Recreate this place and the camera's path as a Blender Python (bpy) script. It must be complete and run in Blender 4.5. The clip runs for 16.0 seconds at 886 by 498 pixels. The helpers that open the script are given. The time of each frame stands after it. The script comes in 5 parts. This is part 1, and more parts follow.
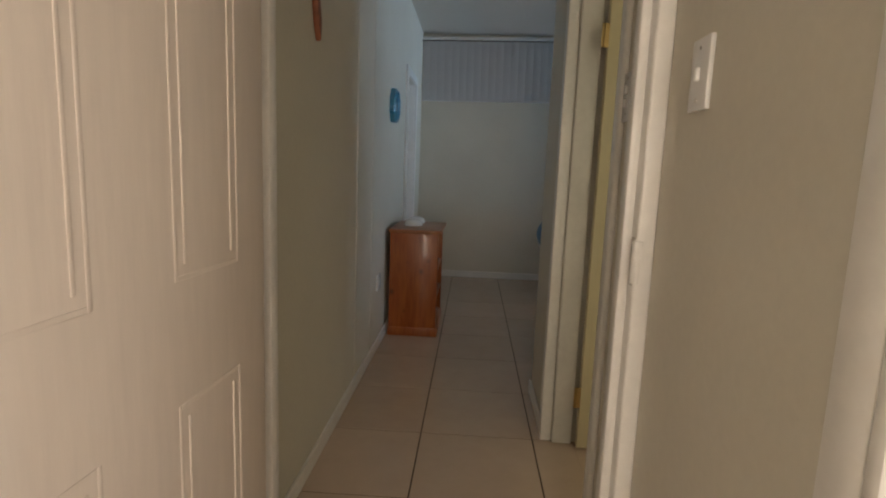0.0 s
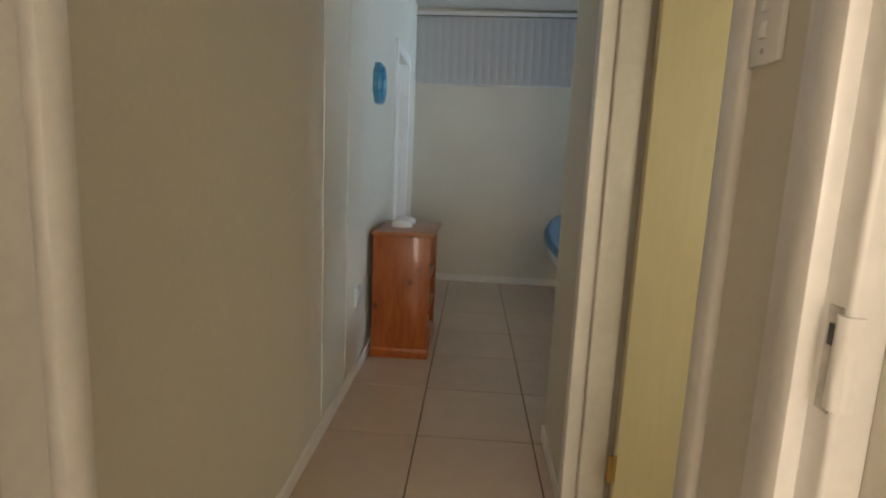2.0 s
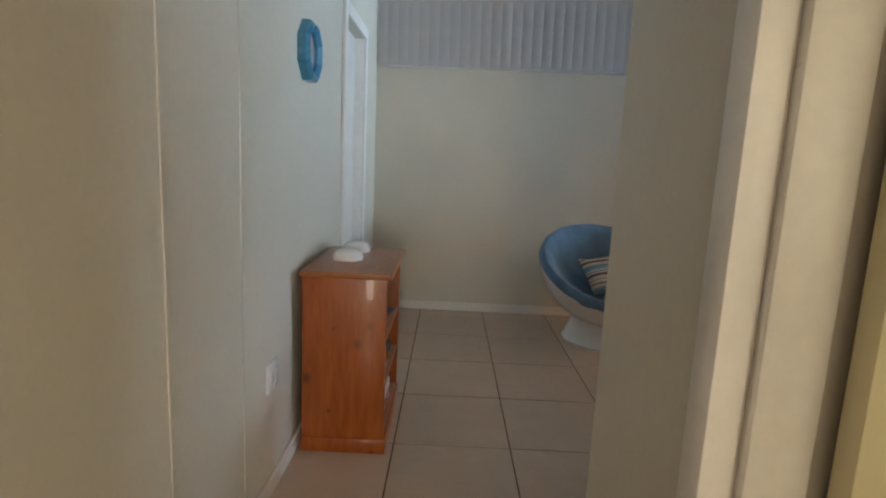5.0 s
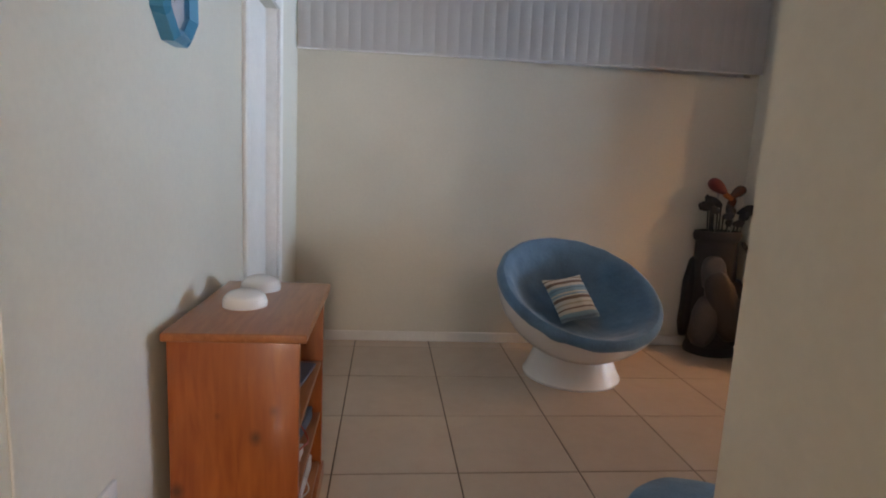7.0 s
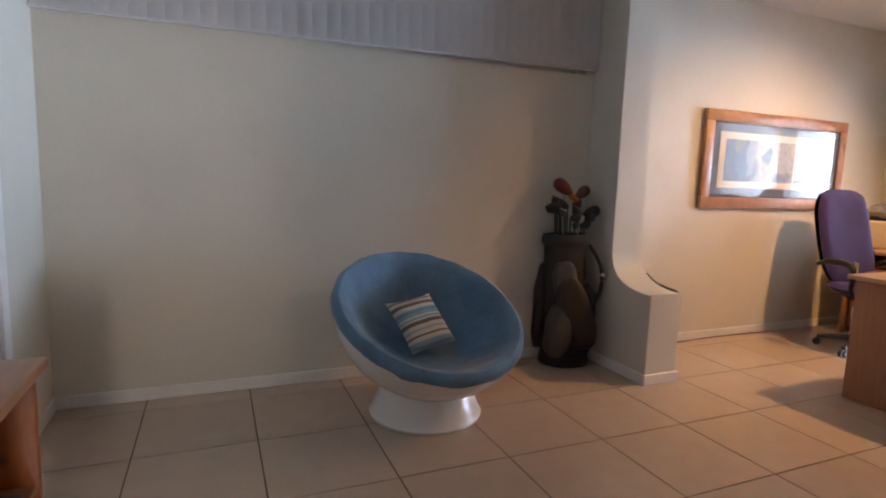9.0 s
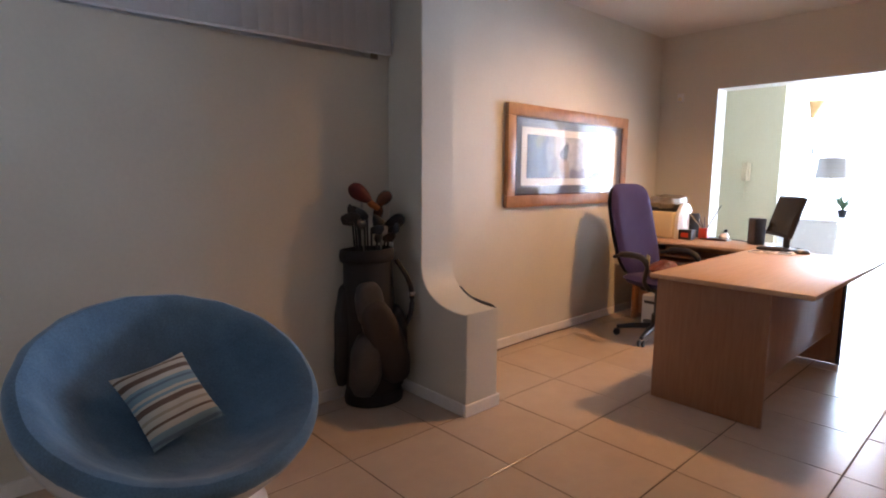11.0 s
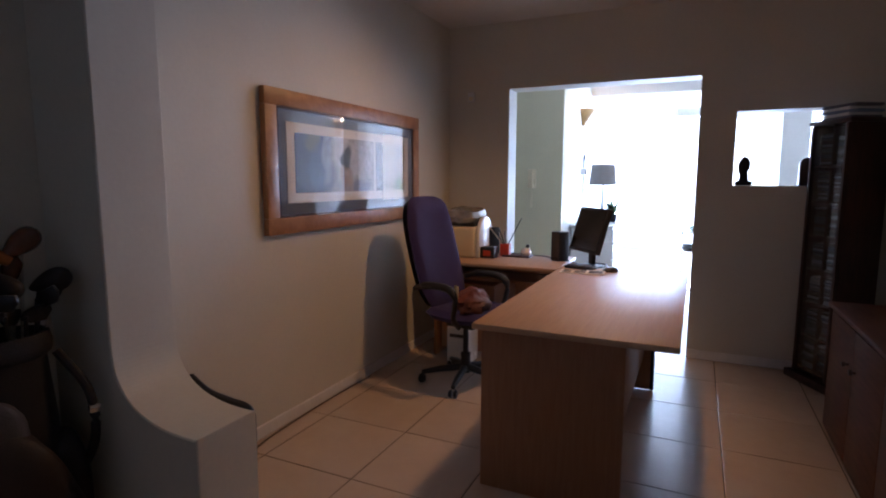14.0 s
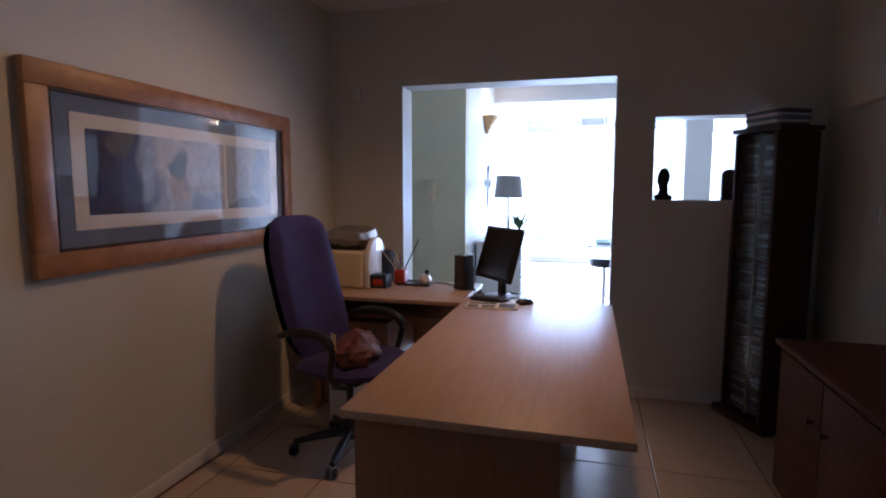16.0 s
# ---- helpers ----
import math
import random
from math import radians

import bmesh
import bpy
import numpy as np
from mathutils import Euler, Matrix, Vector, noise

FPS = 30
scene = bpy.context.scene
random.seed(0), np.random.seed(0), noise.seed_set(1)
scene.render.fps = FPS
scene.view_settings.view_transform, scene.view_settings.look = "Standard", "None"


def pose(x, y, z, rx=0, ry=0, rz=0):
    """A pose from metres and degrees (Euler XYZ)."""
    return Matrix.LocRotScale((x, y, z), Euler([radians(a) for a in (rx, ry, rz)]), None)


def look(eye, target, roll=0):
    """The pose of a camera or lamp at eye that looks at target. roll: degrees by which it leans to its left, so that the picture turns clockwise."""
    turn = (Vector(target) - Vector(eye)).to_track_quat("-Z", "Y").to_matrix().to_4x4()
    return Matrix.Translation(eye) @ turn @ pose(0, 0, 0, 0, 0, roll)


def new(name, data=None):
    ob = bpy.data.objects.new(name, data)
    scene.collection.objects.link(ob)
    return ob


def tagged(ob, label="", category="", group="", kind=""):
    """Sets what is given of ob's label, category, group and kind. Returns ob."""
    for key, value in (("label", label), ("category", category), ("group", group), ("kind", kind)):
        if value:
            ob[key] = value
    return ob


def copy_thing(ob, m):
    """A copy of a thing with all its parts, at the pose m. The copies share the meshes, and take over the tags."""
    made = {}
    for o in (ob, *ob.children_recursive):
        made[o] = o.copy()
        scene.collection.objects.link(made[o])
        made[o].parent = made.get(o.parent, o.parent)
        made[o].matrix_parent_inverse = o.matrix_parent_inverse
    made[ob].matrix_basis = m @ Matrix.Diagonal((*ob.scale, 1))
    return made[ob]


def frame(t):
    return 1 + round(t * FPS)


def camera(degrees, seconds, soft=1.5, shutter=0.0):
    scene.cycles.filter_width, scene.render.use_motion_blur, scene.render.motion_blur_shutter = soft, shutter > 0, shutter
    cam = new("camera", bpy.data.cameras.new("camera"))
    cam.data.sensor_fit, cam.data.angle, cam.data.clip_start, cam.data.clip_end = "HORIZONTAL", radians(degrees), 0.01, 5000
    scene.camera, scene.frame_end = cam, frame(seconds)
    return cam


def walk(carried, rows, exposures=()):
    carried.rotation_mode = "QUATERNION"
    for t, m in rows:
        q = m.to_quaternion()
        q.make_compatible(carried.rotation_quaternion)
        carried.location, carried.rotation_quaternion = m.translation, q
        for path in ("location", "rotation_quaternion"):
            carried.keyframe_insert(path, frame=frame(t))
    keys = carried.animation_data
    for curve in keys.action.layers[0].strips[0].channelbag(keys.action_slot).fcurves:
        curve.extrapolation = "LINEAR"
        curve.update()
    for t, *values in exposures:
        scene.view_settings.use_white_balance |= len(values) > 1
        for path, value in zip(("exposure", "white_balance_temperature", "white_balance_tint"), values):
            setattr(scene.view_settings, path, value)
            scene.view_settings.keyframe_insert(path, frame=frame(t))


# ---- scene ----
cam = camera(78.2, 16.0, soft=2.0)
PATH = [
    (0, (0.184, -3.816, 1.19), (0.085, -1.841, 0.895), 2.2),
    (0.5, (0.186, -3.654, 1.19), (0.084, -1.68, 0.885), 2.3),
    (1, (0.169, -3.48, 1.193), (0.067, -1.506, 0.886), 2.4),
    (1.5, (0.169, -3.351, 1.183), (0.071, -1.378, 0.874), 2.5),
    (2, (0.183, -3.196, 1.177), (0.089, -1.224, 0.858), 2.6),
    (2.5, (0.204, -3.03, 1.182), (0.11, -1.059, 0.854), 2.5),
    (3, (0.213, -2.882, 1.166), (0.121, -0.91, 0.844), 2.5),
    (3.5, (0.187, -2.7, 1.178), (0.11, -0.728, 0.854), 2.6),
    (4, (0.173, -2.556, 1.185), (0.128, -0.583, 0.861), 2.7),
    (4.5, (0.18, -2.362, 1.197), (0.156, -0.389, 0.873), 2.7),
    (6.8, (0.193, -1.565, 1.237), (0.353, 0.402, 0.912), 2.6),
    (7, (0.176, -1.495, 1.213), (0.39, 0.47, 0.908), 2.9),
    (7.5, (0.205, -1.354, 1.208), (0.508, 0.601, 0.914), 3.0),
    (8, (0.222, -1.204, 1.201), (0.655, 0.729, 0.927), 2.7),
    (8.5, (0.246, -1.066, 1.176), (0.849, 0.824, 0.925), 2.3),
    (9, (0.336, -0.937, 1.188), (1.109, 0.89, 0.933), 1.9),
    (9.5, (0.473, -0.798, 1.198), (1.375, 0.97, 0.956), 1.2),
    (10, (0.597, -0.693, 1.219), (1.622, 1.006, 0.969), 0.8),
    (12.3, (1.008, -0.088, 1.309), (2.656, 1.006, 1.018), 0.4),
    (12.5, (1.074, -0.037, 1.314), (2.745, 1.021, 1.018), 0.4),
    (13, (1.25, 0.074, 1.298), (2.966, 1.062, 1.015), 0.3),
    (13.5, (1.422, 0.156, 1.313), (3.188, 1.057, 1.053), 0.2),
    (14, (1.613, 0.174, 1.317), (3.412, 1.01, 1.065), 0.1),
    (14.5, (1.82, 0.193, 1.324), (3.646, 0.976, 1.087), 0.1),
    (15, (1.979, 0.214, 1.311), (3.824, 0.948, 1.077), 0.1),
    (15.5, (2.163, 0.294, 1.334), (4.046, 0.93, 1.103), 0.1),
    (16, (2.319, 0.33, 1.34), (4.239, 0.847, 1.125), 0.1),
]
walk(cam, [(t, look(eye, target, roll)) for t, eye, target, roll in PATH],
     exposures=[(0.0, -0.1, 6350, 8), (1.0, 0.22, 6400, 7), (2.0, 0.58, 6600, 6), (4.5, 0.8, 6500, 7), (7.0, 1.06, 6750, 17), (9.0, 0.93, 6450, 19), (10.2, 0.87, 6500, 21),
                (12.3, -0.02, 5900, 24), (14.0, -0.87, 5750, 25), (16.0, -1.3, 5450, 26)])

# ---- world and lights ----
world = bpy.data.worlds.new("sky")
scene.world = world
world.use_nodes = True
wn = world.node_tree.nodes
sky = wn.new("ShaderNodeTexSky")
sky.sky_type, sky.sun_disc = "NISHITA", False
sky.sun_elevation, sky.sun_rotation = radians(50), radians(110)
world.node_tree.links.new(sky.outputs[0], wn["Background"].inputs[0])
wn["Background"].inputs[1].default_value = 0.12


def area_lamp(name, at, target, wide, high, watts, colour):
    d = bpy.data.lights.new(name, "AREA")
    d.shape, d.size, d.size_y, d.energy, d.color = "RECTANGLE", wide, high, watts, colour
    ob = new(name, d)
    ob.matrix_world = look(at, target)
    return ob


sun_data = bpy.data.lights.new("sun", "SUN")
sun_data.energy, sun_data.angle, sun_data.color = 3.0, radians(0.5), (1.0, 0.95, 0.88)
sun = new("sun", sun_data)
sun.matrix_world = look((0, 0, 0), (-0.60, 0.22, -0.77))

XC = 0.55          # passage side of the wall between passage and side room
# daylight in the sliding door and the side window of the bright room
area_lamp("daylight_sliding_door", (12.40, 0.15, 0.83), (6, 0.15, 1.1), 2.6, 1.56, 680, (0.52, 0.74, 1.0))
area_lamp("daylight_side_window", (11.5, -1.46, 1.98), (12.4, 0, 2.35), 1.8, 0.4, 380, (0.58, 0.78, 1.0))
# lamps added for light from behind and beside the passage; their windows are unseen
# no window is built here; this lamp brightens the door and near walls
area_lamp("fill_behind_passage", (0.40, -5.72, 1.4), (-0.42, -2.6, 1.2), 0.5, 1.2, 34, (1.0, 0.83, 0.68))
# lamp added to brighten the open door leaf across the passage
area_lamp("fill_near_doorway", (XC + 0.42, -3.77, 1.25), (-0.4, -3.3, 1.15), 0.66, 1.5, 4.7, (1.0, 0.79, 0.62))
area_lamp("daylight_side_room", (2.66, -2.2, 1.5), (0, -2.2, 1.3), 1.06, 1.16, 3.8, (1.0, 0.86, 0.60))
area_lamp("daylight_side_room", (1.65, -3.36, 1.5), (1.65, 0, 1.4), 1.06, 1.16, 6.0, (1.0, 0.88, 0.62))
# warm downlight over the desk
spot_data = bpy.data.lights.new("desk_downlight_bulb", "SPOT")
spot_data.energy, spot_data.color, spot_data.spot_size, spot_data.spot_blend = 128, (1.0, 0.54, 0.20), radians(118), 0.8
spot_data.shadow_soft_size = 0.07
spot = new("desk_downlight_bulb", spot_data)
spot.matrix_world = look((4.75, 0.5, 2.535), (4.25, 1.70, 0.2))
# bulb of the wall light in the bright room
bulb_data = bpy.data.lights.new("wall_light_bulb", "POINT")
bulb_data.energy, bulb_data.color, bulb_data.shadow_soft_size = 8, (1.0, 0.7, 0.4), 0.04
new("wall_light_bulb", bulb_data).location = (8.5, 1.40, 2.215)
new("wall_light_bulb", bulb_data).location = (9.2, -1.31, 2.30)


# ---- materials ----
def material(name, colour, rough=0.6, metal=0.0, grain=(30.0, 0.06), stain=(3.0, 0.06), bump=0.05, bump_scale=80.0,
             stretch=(1, 1, 1), per_object=0.0, coat=0.0, sheen=0.0):
    m = bpy.data.materials.new(name)
    m.use_nodes = True
    n, k = m.node_tree.nodes, m.node_tree.links
    b = n["Principled BSDF"]
    b.inputs["Roughness"].default_value, b.inputs["Metallic"].default_value = rough, metal
    b.inputs["Coat Weight"].default_value = coat
    b.inputs["Sheen Weight"].default_value = sheen
    tc = n.new("ShaderNodeTexCoord")
    mp = n.new("ShaderNodeMapping")
    mp.inputs["Scale"].default_value, mp.inputs["Location"].default_value = stretch, (3.71, 2.13, 1.37)
    k.new(tc.outputs["Object"], mp.inputs["Vector"])

    def noise_of(scale, detail):
        t = n.new("ShaderNodeTexNoise")
        t.inputs["Scale"].default_value, t.inputs["Detail"].default_value = scale, detail
        k.new(mp.outputs[0], t.inputs["Vector"])
        return t

    def swing(socket, amount):
        r = n.new("ShaderNodeMapRange")
        r.inputs["From Min"].default_value, r.inputs["From Max"].default_value = 0.3, 0.7
        r.inputs["To Min"].default_value, r.inputs["To Max"].default_value = 1 - amount, 1 + amount
        k.new(socket, r.inputs["Value"])
        return r.outputs[0]

    def times(a, c):
        x = n.new("ShaderNodeMath")
        x.operation = "MULTIPLY"
        k.new(a, x.inputs[0]), k.new(c, x.inputs[1])
        return x.outputs[0]

    value = times(swing(noise_of(grain[0], 4).outputs[0], grain[1]), swing(noise_of(stain[0], 3).outputs[0], stain[1]))
    if per_object:
        info = n.new("ShaderNodeObjectInfo")
        r = n.new("ShaderNodeMapRange")
        r.inputs["To Min"].default_value, r.inputs["To Max"].default_value = 1 - per_object, 1 + per_object
        k.new(info.outputs["Random"], r.inputs["Value"])
        value = times(value, r.outputs[0])
        far_off, place = n.new("ShaderNodeMath"), n.new("ShaderNodeCombineXYZ")
        far_off.operation, far_off.inputs[1].default_value = "MULTIPLY", 40
        place.inputs[1].default_value, place.inputs[2].default_value = 2.13, 1.37
        k.new(info.outputs["Random"], far_off.inputs[0]), k.new(far_off.outputs[0], place.inputs[0])
        k.new(place.outputs[0], mp.inputs["Location"])
    mix = n.new("ShaderNodeVectorMath")
    mix.operation = "SCALE"
    mix.inputs[0].default_value = colour
    k.new(value, mix.inputs["Scale"])
    k.new(mix.outputs[0], b.inputs["Base Color"])
    rr = n.new("ShaderNodeMapRange")
    rr.inputs["To Min"].default_value, rr.inputs["To Max"].default_value = max(0.02, rough - 0.08), min(1, rough + 0.08)
    k.new(noise_of(stain[0] * 2.3, 3).outputs[0], rr.inputs["Value"])
    k.new(rr.outputs[0], b.inputs["Roughness"])
    if bump:
        bp = n.new("ShaderNodeBump")
        bp.inputs["Strength"].default_value, bp.inputs["Distance"].default_value = bump, 0.01
        k.new(noise_of(bump_scale, 3).outputs[0], bp.inputs["Height"])
        k.new(bp.outputs[0], b.inputs["Normal"])
    return m


def wood(name, dark, light, rough=0.4, along=(1, 1, 1), knots=0.0, scale=6.0, coat=0.0):
    """Wood with streaks that run along the axis whose stretch is small."""
    m = bpy.data.materials.new(name)
    m.use_nodes = True
    n, k = m.node_tree.nodes, m.node_tree.links
    b = n["Principled BSDF"]
    b.inputs["Roughness"].default_value, b.inputs["Coat Weight"].default_value = rough, coat
    tc, mp, warp = n.new("ShaderNodeTexCoord"), n.new("ShaderNodeMapping"), n.new("ShaderNodeTexNoise")
    mp.inputs["Scale"].default_value = along
    k.new(tc.outputs["Object"], mp.inputs["Vector"])
    warp.inputs["Scale"].default_value, warp.inputs["Detail"].default_value = scale, 6
    warp.inputs["Distortion"].default_value = 0.6
    k.new(mp.outputs[0], warp.inputs["Vector"])
    ramp = n.new("ShaderNodeValToRGB")
    ramp.color_ramp.elements[0].position, ramp.color_ramp.elements[1].position = 0.33, 0.68
    ramp.color_ramp.elements[0].color, ramp.color_ramp.elements[1].color = (*dark, 1), (*light, 1)
    k.new(warp.outputs[0], ramp.inputs[0])
    out = ramp.outputs[0]
    if knots:
        v = n.new("ShaderNodeTexVoronoi")
        v.inputs["Scale"].default_value = knots
        mk = n.new("ShaderNodeMapping")
        v.voronoi_dimensions = "2D"
        mk.inputs["Rotation"].default_value, mk.inputs["Scale"].default_value = (radians(90), 0, 0), (1.0, 1.0, 0.75)
        k.new(tc.outputs["Object"], mk.inputs["Vector"])
        k.new(mk.outputs[0], v.inputs["Vector"])
        r = n.new("ShaderNodeMapRange")
        r.inputs["From Min"].default_value, r.inputs["From Max"].default_value = 0.04, 0.15
        r.inputs["To Min"].default_value, r.inputs["To Max"].default_value = 0.35, 1.0
        pick, wobble = n.new("ShaderNodeSeparateColor"), n.new("ShaderNodeMath")
        k.new(v.outputs["Color"], pick.inputs[0])
        wobble.operation, wobble.inputs[1].default_value = "MULTIPLY_ADD", 0.13
        k.new(pick.outputs[0], wobble.inputs[0]), k.new(v.outputs["Distance"], wobble.inputs[2])
        k.new(wobble.outputs[0], r.inputs["Value"])
        mul = n.new("ShaderNodeVectorMath")
        mul.operation = "SCALE"
        k.new(out, mul.inputs[0]), k.new(r.outputs[0], mul.inputs["Scale"])
        out = mul.outputs[0]
    k.new(out, b.inputs["Base Color"])
    bp = n.new("ShaderNodeBump")
    bp.inputs["Strength"].default_value, bp.inputs["Distance"].default_value = 0.08, 0.004
    k.new(warp.outputs[0], bp.inputs["Height"])
    k.new(bp.outputs[0], b.inputs["Normal"])
    return m


def stripes(name, colours, axis, width):
    """Cloth with stripes across one axis of the object."""
    m = bpy.data.materials.new(name)
    m.use_nodes = True
    n, k = m.node_tree.nodes, m.node_tree.links
    b = n["Principled BSDF"]
    b.inputs["Roughness"].default_value = 0.9
    tc, sp = n.new("ShaderNodeTexCoord"), n.new("ShaderNodeSeparateXYZ")
    k.new(tc.outputs["Object"], sp.inputs[0])
    mr = n.new("ShaderNodeMapRange")
    mr.inputs["From Min"].default_value, mr.inputs["From Max"].default_value = -width / 2, width / 2
    k.new(sp.outputs[axis], mr.inputs["Value"])
    ramp = n.new("ShaderNodeValToRGB")
    ramp.color_ramp.interpolation = "CONSTANT"
    e = ramp.color_ramp.elements
    while len(e) < len(colours):
        e.new(0.5)
    for i, c in enumerate(colours):
        e[i].position, e[i].color = i / len(colours), (*c, 1)
    k.new(mr.outputs[0], ramp.inputs[0])
    k.new(ramp.outputs[0], b.inputs["Base Color"])
    weave = n.new("ShaderNodeTexNoise")
    weave.inputs["Scale"].default_value = 400
    k.new(tc.outputs["Object"], weave.inputs["Vector"])
    bp = n.new("ShaderNodeBump")
    bp.inputs["Strength"].default_value, bp.inputs["Distance"].default_value = 0.3, 0.004
    k.new(weave.outputs[0], bp.inputs["Height"])
    k.new(bp.outputs[0], b.inputs["Normal"])
    return m


def glass(name, rough=0.0, tint=(1, 1, 1)):
    m = bpy.data.materials.new(name)
    m.use_nodes = True
    n, k = m.node_tree.nodes, m.node_tree.links
    n.remove(n["Principled BSDF"])
    tr, gl, lw, mx = (n.new("ShaderNodeBsdfTransparent"), n.new("ShaderNodeBsdfGlossy"), n.new("ShaderNodeLayerWeight"), n.new("ShaderNodeMixShader"))
    gl.inputs["Roughness"].default_value = rough
    tr.inputs["Color"].default_value = (*tint, 1)
    pw, ma = n.new("ShaderNodeMath"), n.new("ShaderNodeMath")
    pw.operation, pw.inputs[1].default_value = "POWER", 4.5
    ma.operation, ma.inputs[1].default_value, ma.inputs[2].default_value = "MULTIPLY_ADD", 0.95, 0.045
    k.new(lw.outputs["Facing"], pw.inputs[0]), k.new(pw.outputs[0], ma.inputs[0])
    k.new(ma.outputs[0], mx.inputs[0]), k.new(tr.outputs[0], mx.inputs[1]), k.new(gl.outputs[0], mx.inputs[2])
    k.new(mx.outputs[0], n["Material Output"].inputs["Surface"])
    return m


def watercolour(name, ground, washes):
    """Soft-edged washes of paint laid over one another: (x, z, half width, half height, colour, strength)."""
    m = bpy.data.materials.new(name)
    m.use_nodes = True
    n, k = m.node_tree.nodes, m.node_tree.links
    b = n["Principled BSDF"]
    b.inputs["Roughness"].default_value = 0.8
    tc, bleed, mild = n.new("ShaderNodeTexCoord"), n.new("ShaderNodeTexNoise"), n.new("ShaderNodeTexNoise")
    bleed.inputs["Scale"].default_value, bleed.inputs["Detail"].default_value = 9.0, 6
    mild.inputs["Scale"].default_value, mild.inputs["Detail"].default_value = 26.0, 5
    k.new(tc.outputs["Object"], bleed.inputs["Vector"]), k.new(tc.outputs["Object"], mild.inputs["Vector"])
    shift = n.new("ShaderNodeVectorMath")
    shift.operation, shift.inputs[1].default_value, shift.inputs[2].default_value = "MULTIPLY_ADD", (0.16, 0, 0.16), (-0.08, 0, -0.08)
    k.new(bleed.outputs["Color"], shift.inputs[0])
    at = n.new("ShaderNodeVectorMath")
    k.new(tc.outputs["Object"], at.inputs[0]), k.new(shift.outputs[0], at.inputs[1])
    colour = n.new("ShaderNodeRGB")
    colour.outputs[0].default_value = (*ground, 1)
    out = colour.outputs[0]
    for x, z, rx, rz, col, strength in washes:
        off, size, length, mask, mix = (n.new("ShaderNodeVectorMath"), n.new("ShaderNodeVectorMath"), n.new("ShaderNodeVectorMath"),
                                        n.new("ShaderNodeMapRange"), n.new("ShaderNodeMix"))
        off.operation, off.inputs[1].default_value = "SUBTRACT", (x, 0, z)
        size.operation, size.inputs[1].default_value = "MULTIPLY", (1 / rx, 0, 1 / rz)
        length.operation = "LENGTH"
        k.new(at.outputs[0], off.inputs[0]), k.new(off.outputs[0], size.inputs[0]), k.new(size.outputs[0], length.inputs[0])
        mask.interpolation_type = "SMOOTHSTEP"
        mask.inputs["From Min"].default_value, mask.inputs["From Max"].default_value = 1.2, 0.7
        mask.inputs["To Max"].default_value = strength
        k.new(length.outputs["Value"], mask.inputs["Value"])
        mix.data_type = "RGBA"
        mix.inputs[7].default_value = (*col, 1)
        k.new(mask.outputs[0], mix.inputs[0]), k.new(out, mix.inputs[6])
        out = mix.outputs[2]
    tone, grain = n.new("ShaderNodeVectorMath"), n.new("ShaderNodeMapRange")
    grain.inputs["From Min"].default_value, grain.inputs["From Max"].default_value = 0.3, 0.7
    grain.inputs["To Min"].default_value, grain.inputs["To Max"].default_value = 0.72, 1.2
    tone.operation = "SCALE"
    k.new(mild.outputs[0], grain.inputs["Value"]), k.new(grain.outputs[0], tone.inputs["Scale"]), k.new(out, tone.inputs[0])
    k.new(tone.outputs[0], b.inputs["Base Color"])
    return m


def glazed_tile(name, dark, light, rough):
    """Plain glaze with faint clouds, each tile fired a little lighter or darker."""
    m = bpy.data.materials.new(name)
    m.use_nodes = True
    n, k = m.node_tree.nodes, m.node_tree.links
    b = n["Principled BSDF"]
    b.inputs["Roughness"].default_value = rough
    tc, info, add = n.new("ShaderNodeTexCoord"), n.new("ShaderNodeObjectInfo"), n.new("ShaderNodeVectorMath")
    comb = n.new("ShaderNodeCombineXYZ")
    for i in range(3):
        k.new(info.outputs["Random"], comb.inputs[i])
    add.operation = "MULTIPLY_ADD"
    add.inputs[1].default_value = (37.3, 53.1, 29.7)
    k.new(comb.outputs[0], add.inputs[0]), k.new(tc.outputs["Object"], add.inputs[2])
    cloud, ramp, val, hsv = n.new("ShaderNodeTexNoise"), n.new("ShaderNodeValToRGB"), n.new("ShaderNodeMapRange"), n.new("ShaderNodeHueSaturation")
    cloud.inputs["Scale"].default_value, cloud.inputs["Detail"].default_value, cloud.inputs["Roughness"].default_value = 9.0, 5, 0.65
    k.new(add.outputs[0], cloud.inputs["Vector"])
    e = ramp.color_ramp.elements
    e[0].position, e[0].color, e[1].position, e[1].color = 0.2, (*dark, 1), 0.8, (*light, 1)
    k.new(cloud.outputs[0], ramp.inputs[0])
    val.inputs["To Min"].default_value, val.inputs["To Max"].default_value = 0.95, 1.05
    k.new(info.outputs["Random"], val.inputs["Value"]), k.new(val.outputs[0], hsv.inputs["Value"])
    k.new(ramp.outputs[0], hsv.inputs["Color"]), k.new(hsv.outputs[0], b.inputs["Base Color"])
    return m


WALL = material("cream_wall_paint", (0.66, 0.63, 0.55), 0.55, grain=(60, 0.02), stain=(1.3, 0.05), bump=0.03, bump_scale=90)
PALE_YELLOW = material("pale_yellow_wall_paint", (0.68, 0.64, 0.46), 0.55, grain=(60, 0.02), stain=(1.3, 0.05), bump=0.03, bump_scale=90)
WHITE_WALL = material("white_wall_paint", (0.78, 0.78, 0.75), 0.6, grain=(60, 0.02), stain=(1.3, 0.03), bump=0.06, bump_scale=120)
CEIL = material("ceiling_paint", (0.72, 0.70, 0.66), 0.75, grain=(50, 0.02), stain=(1.0, 0.03), bump=0.05)
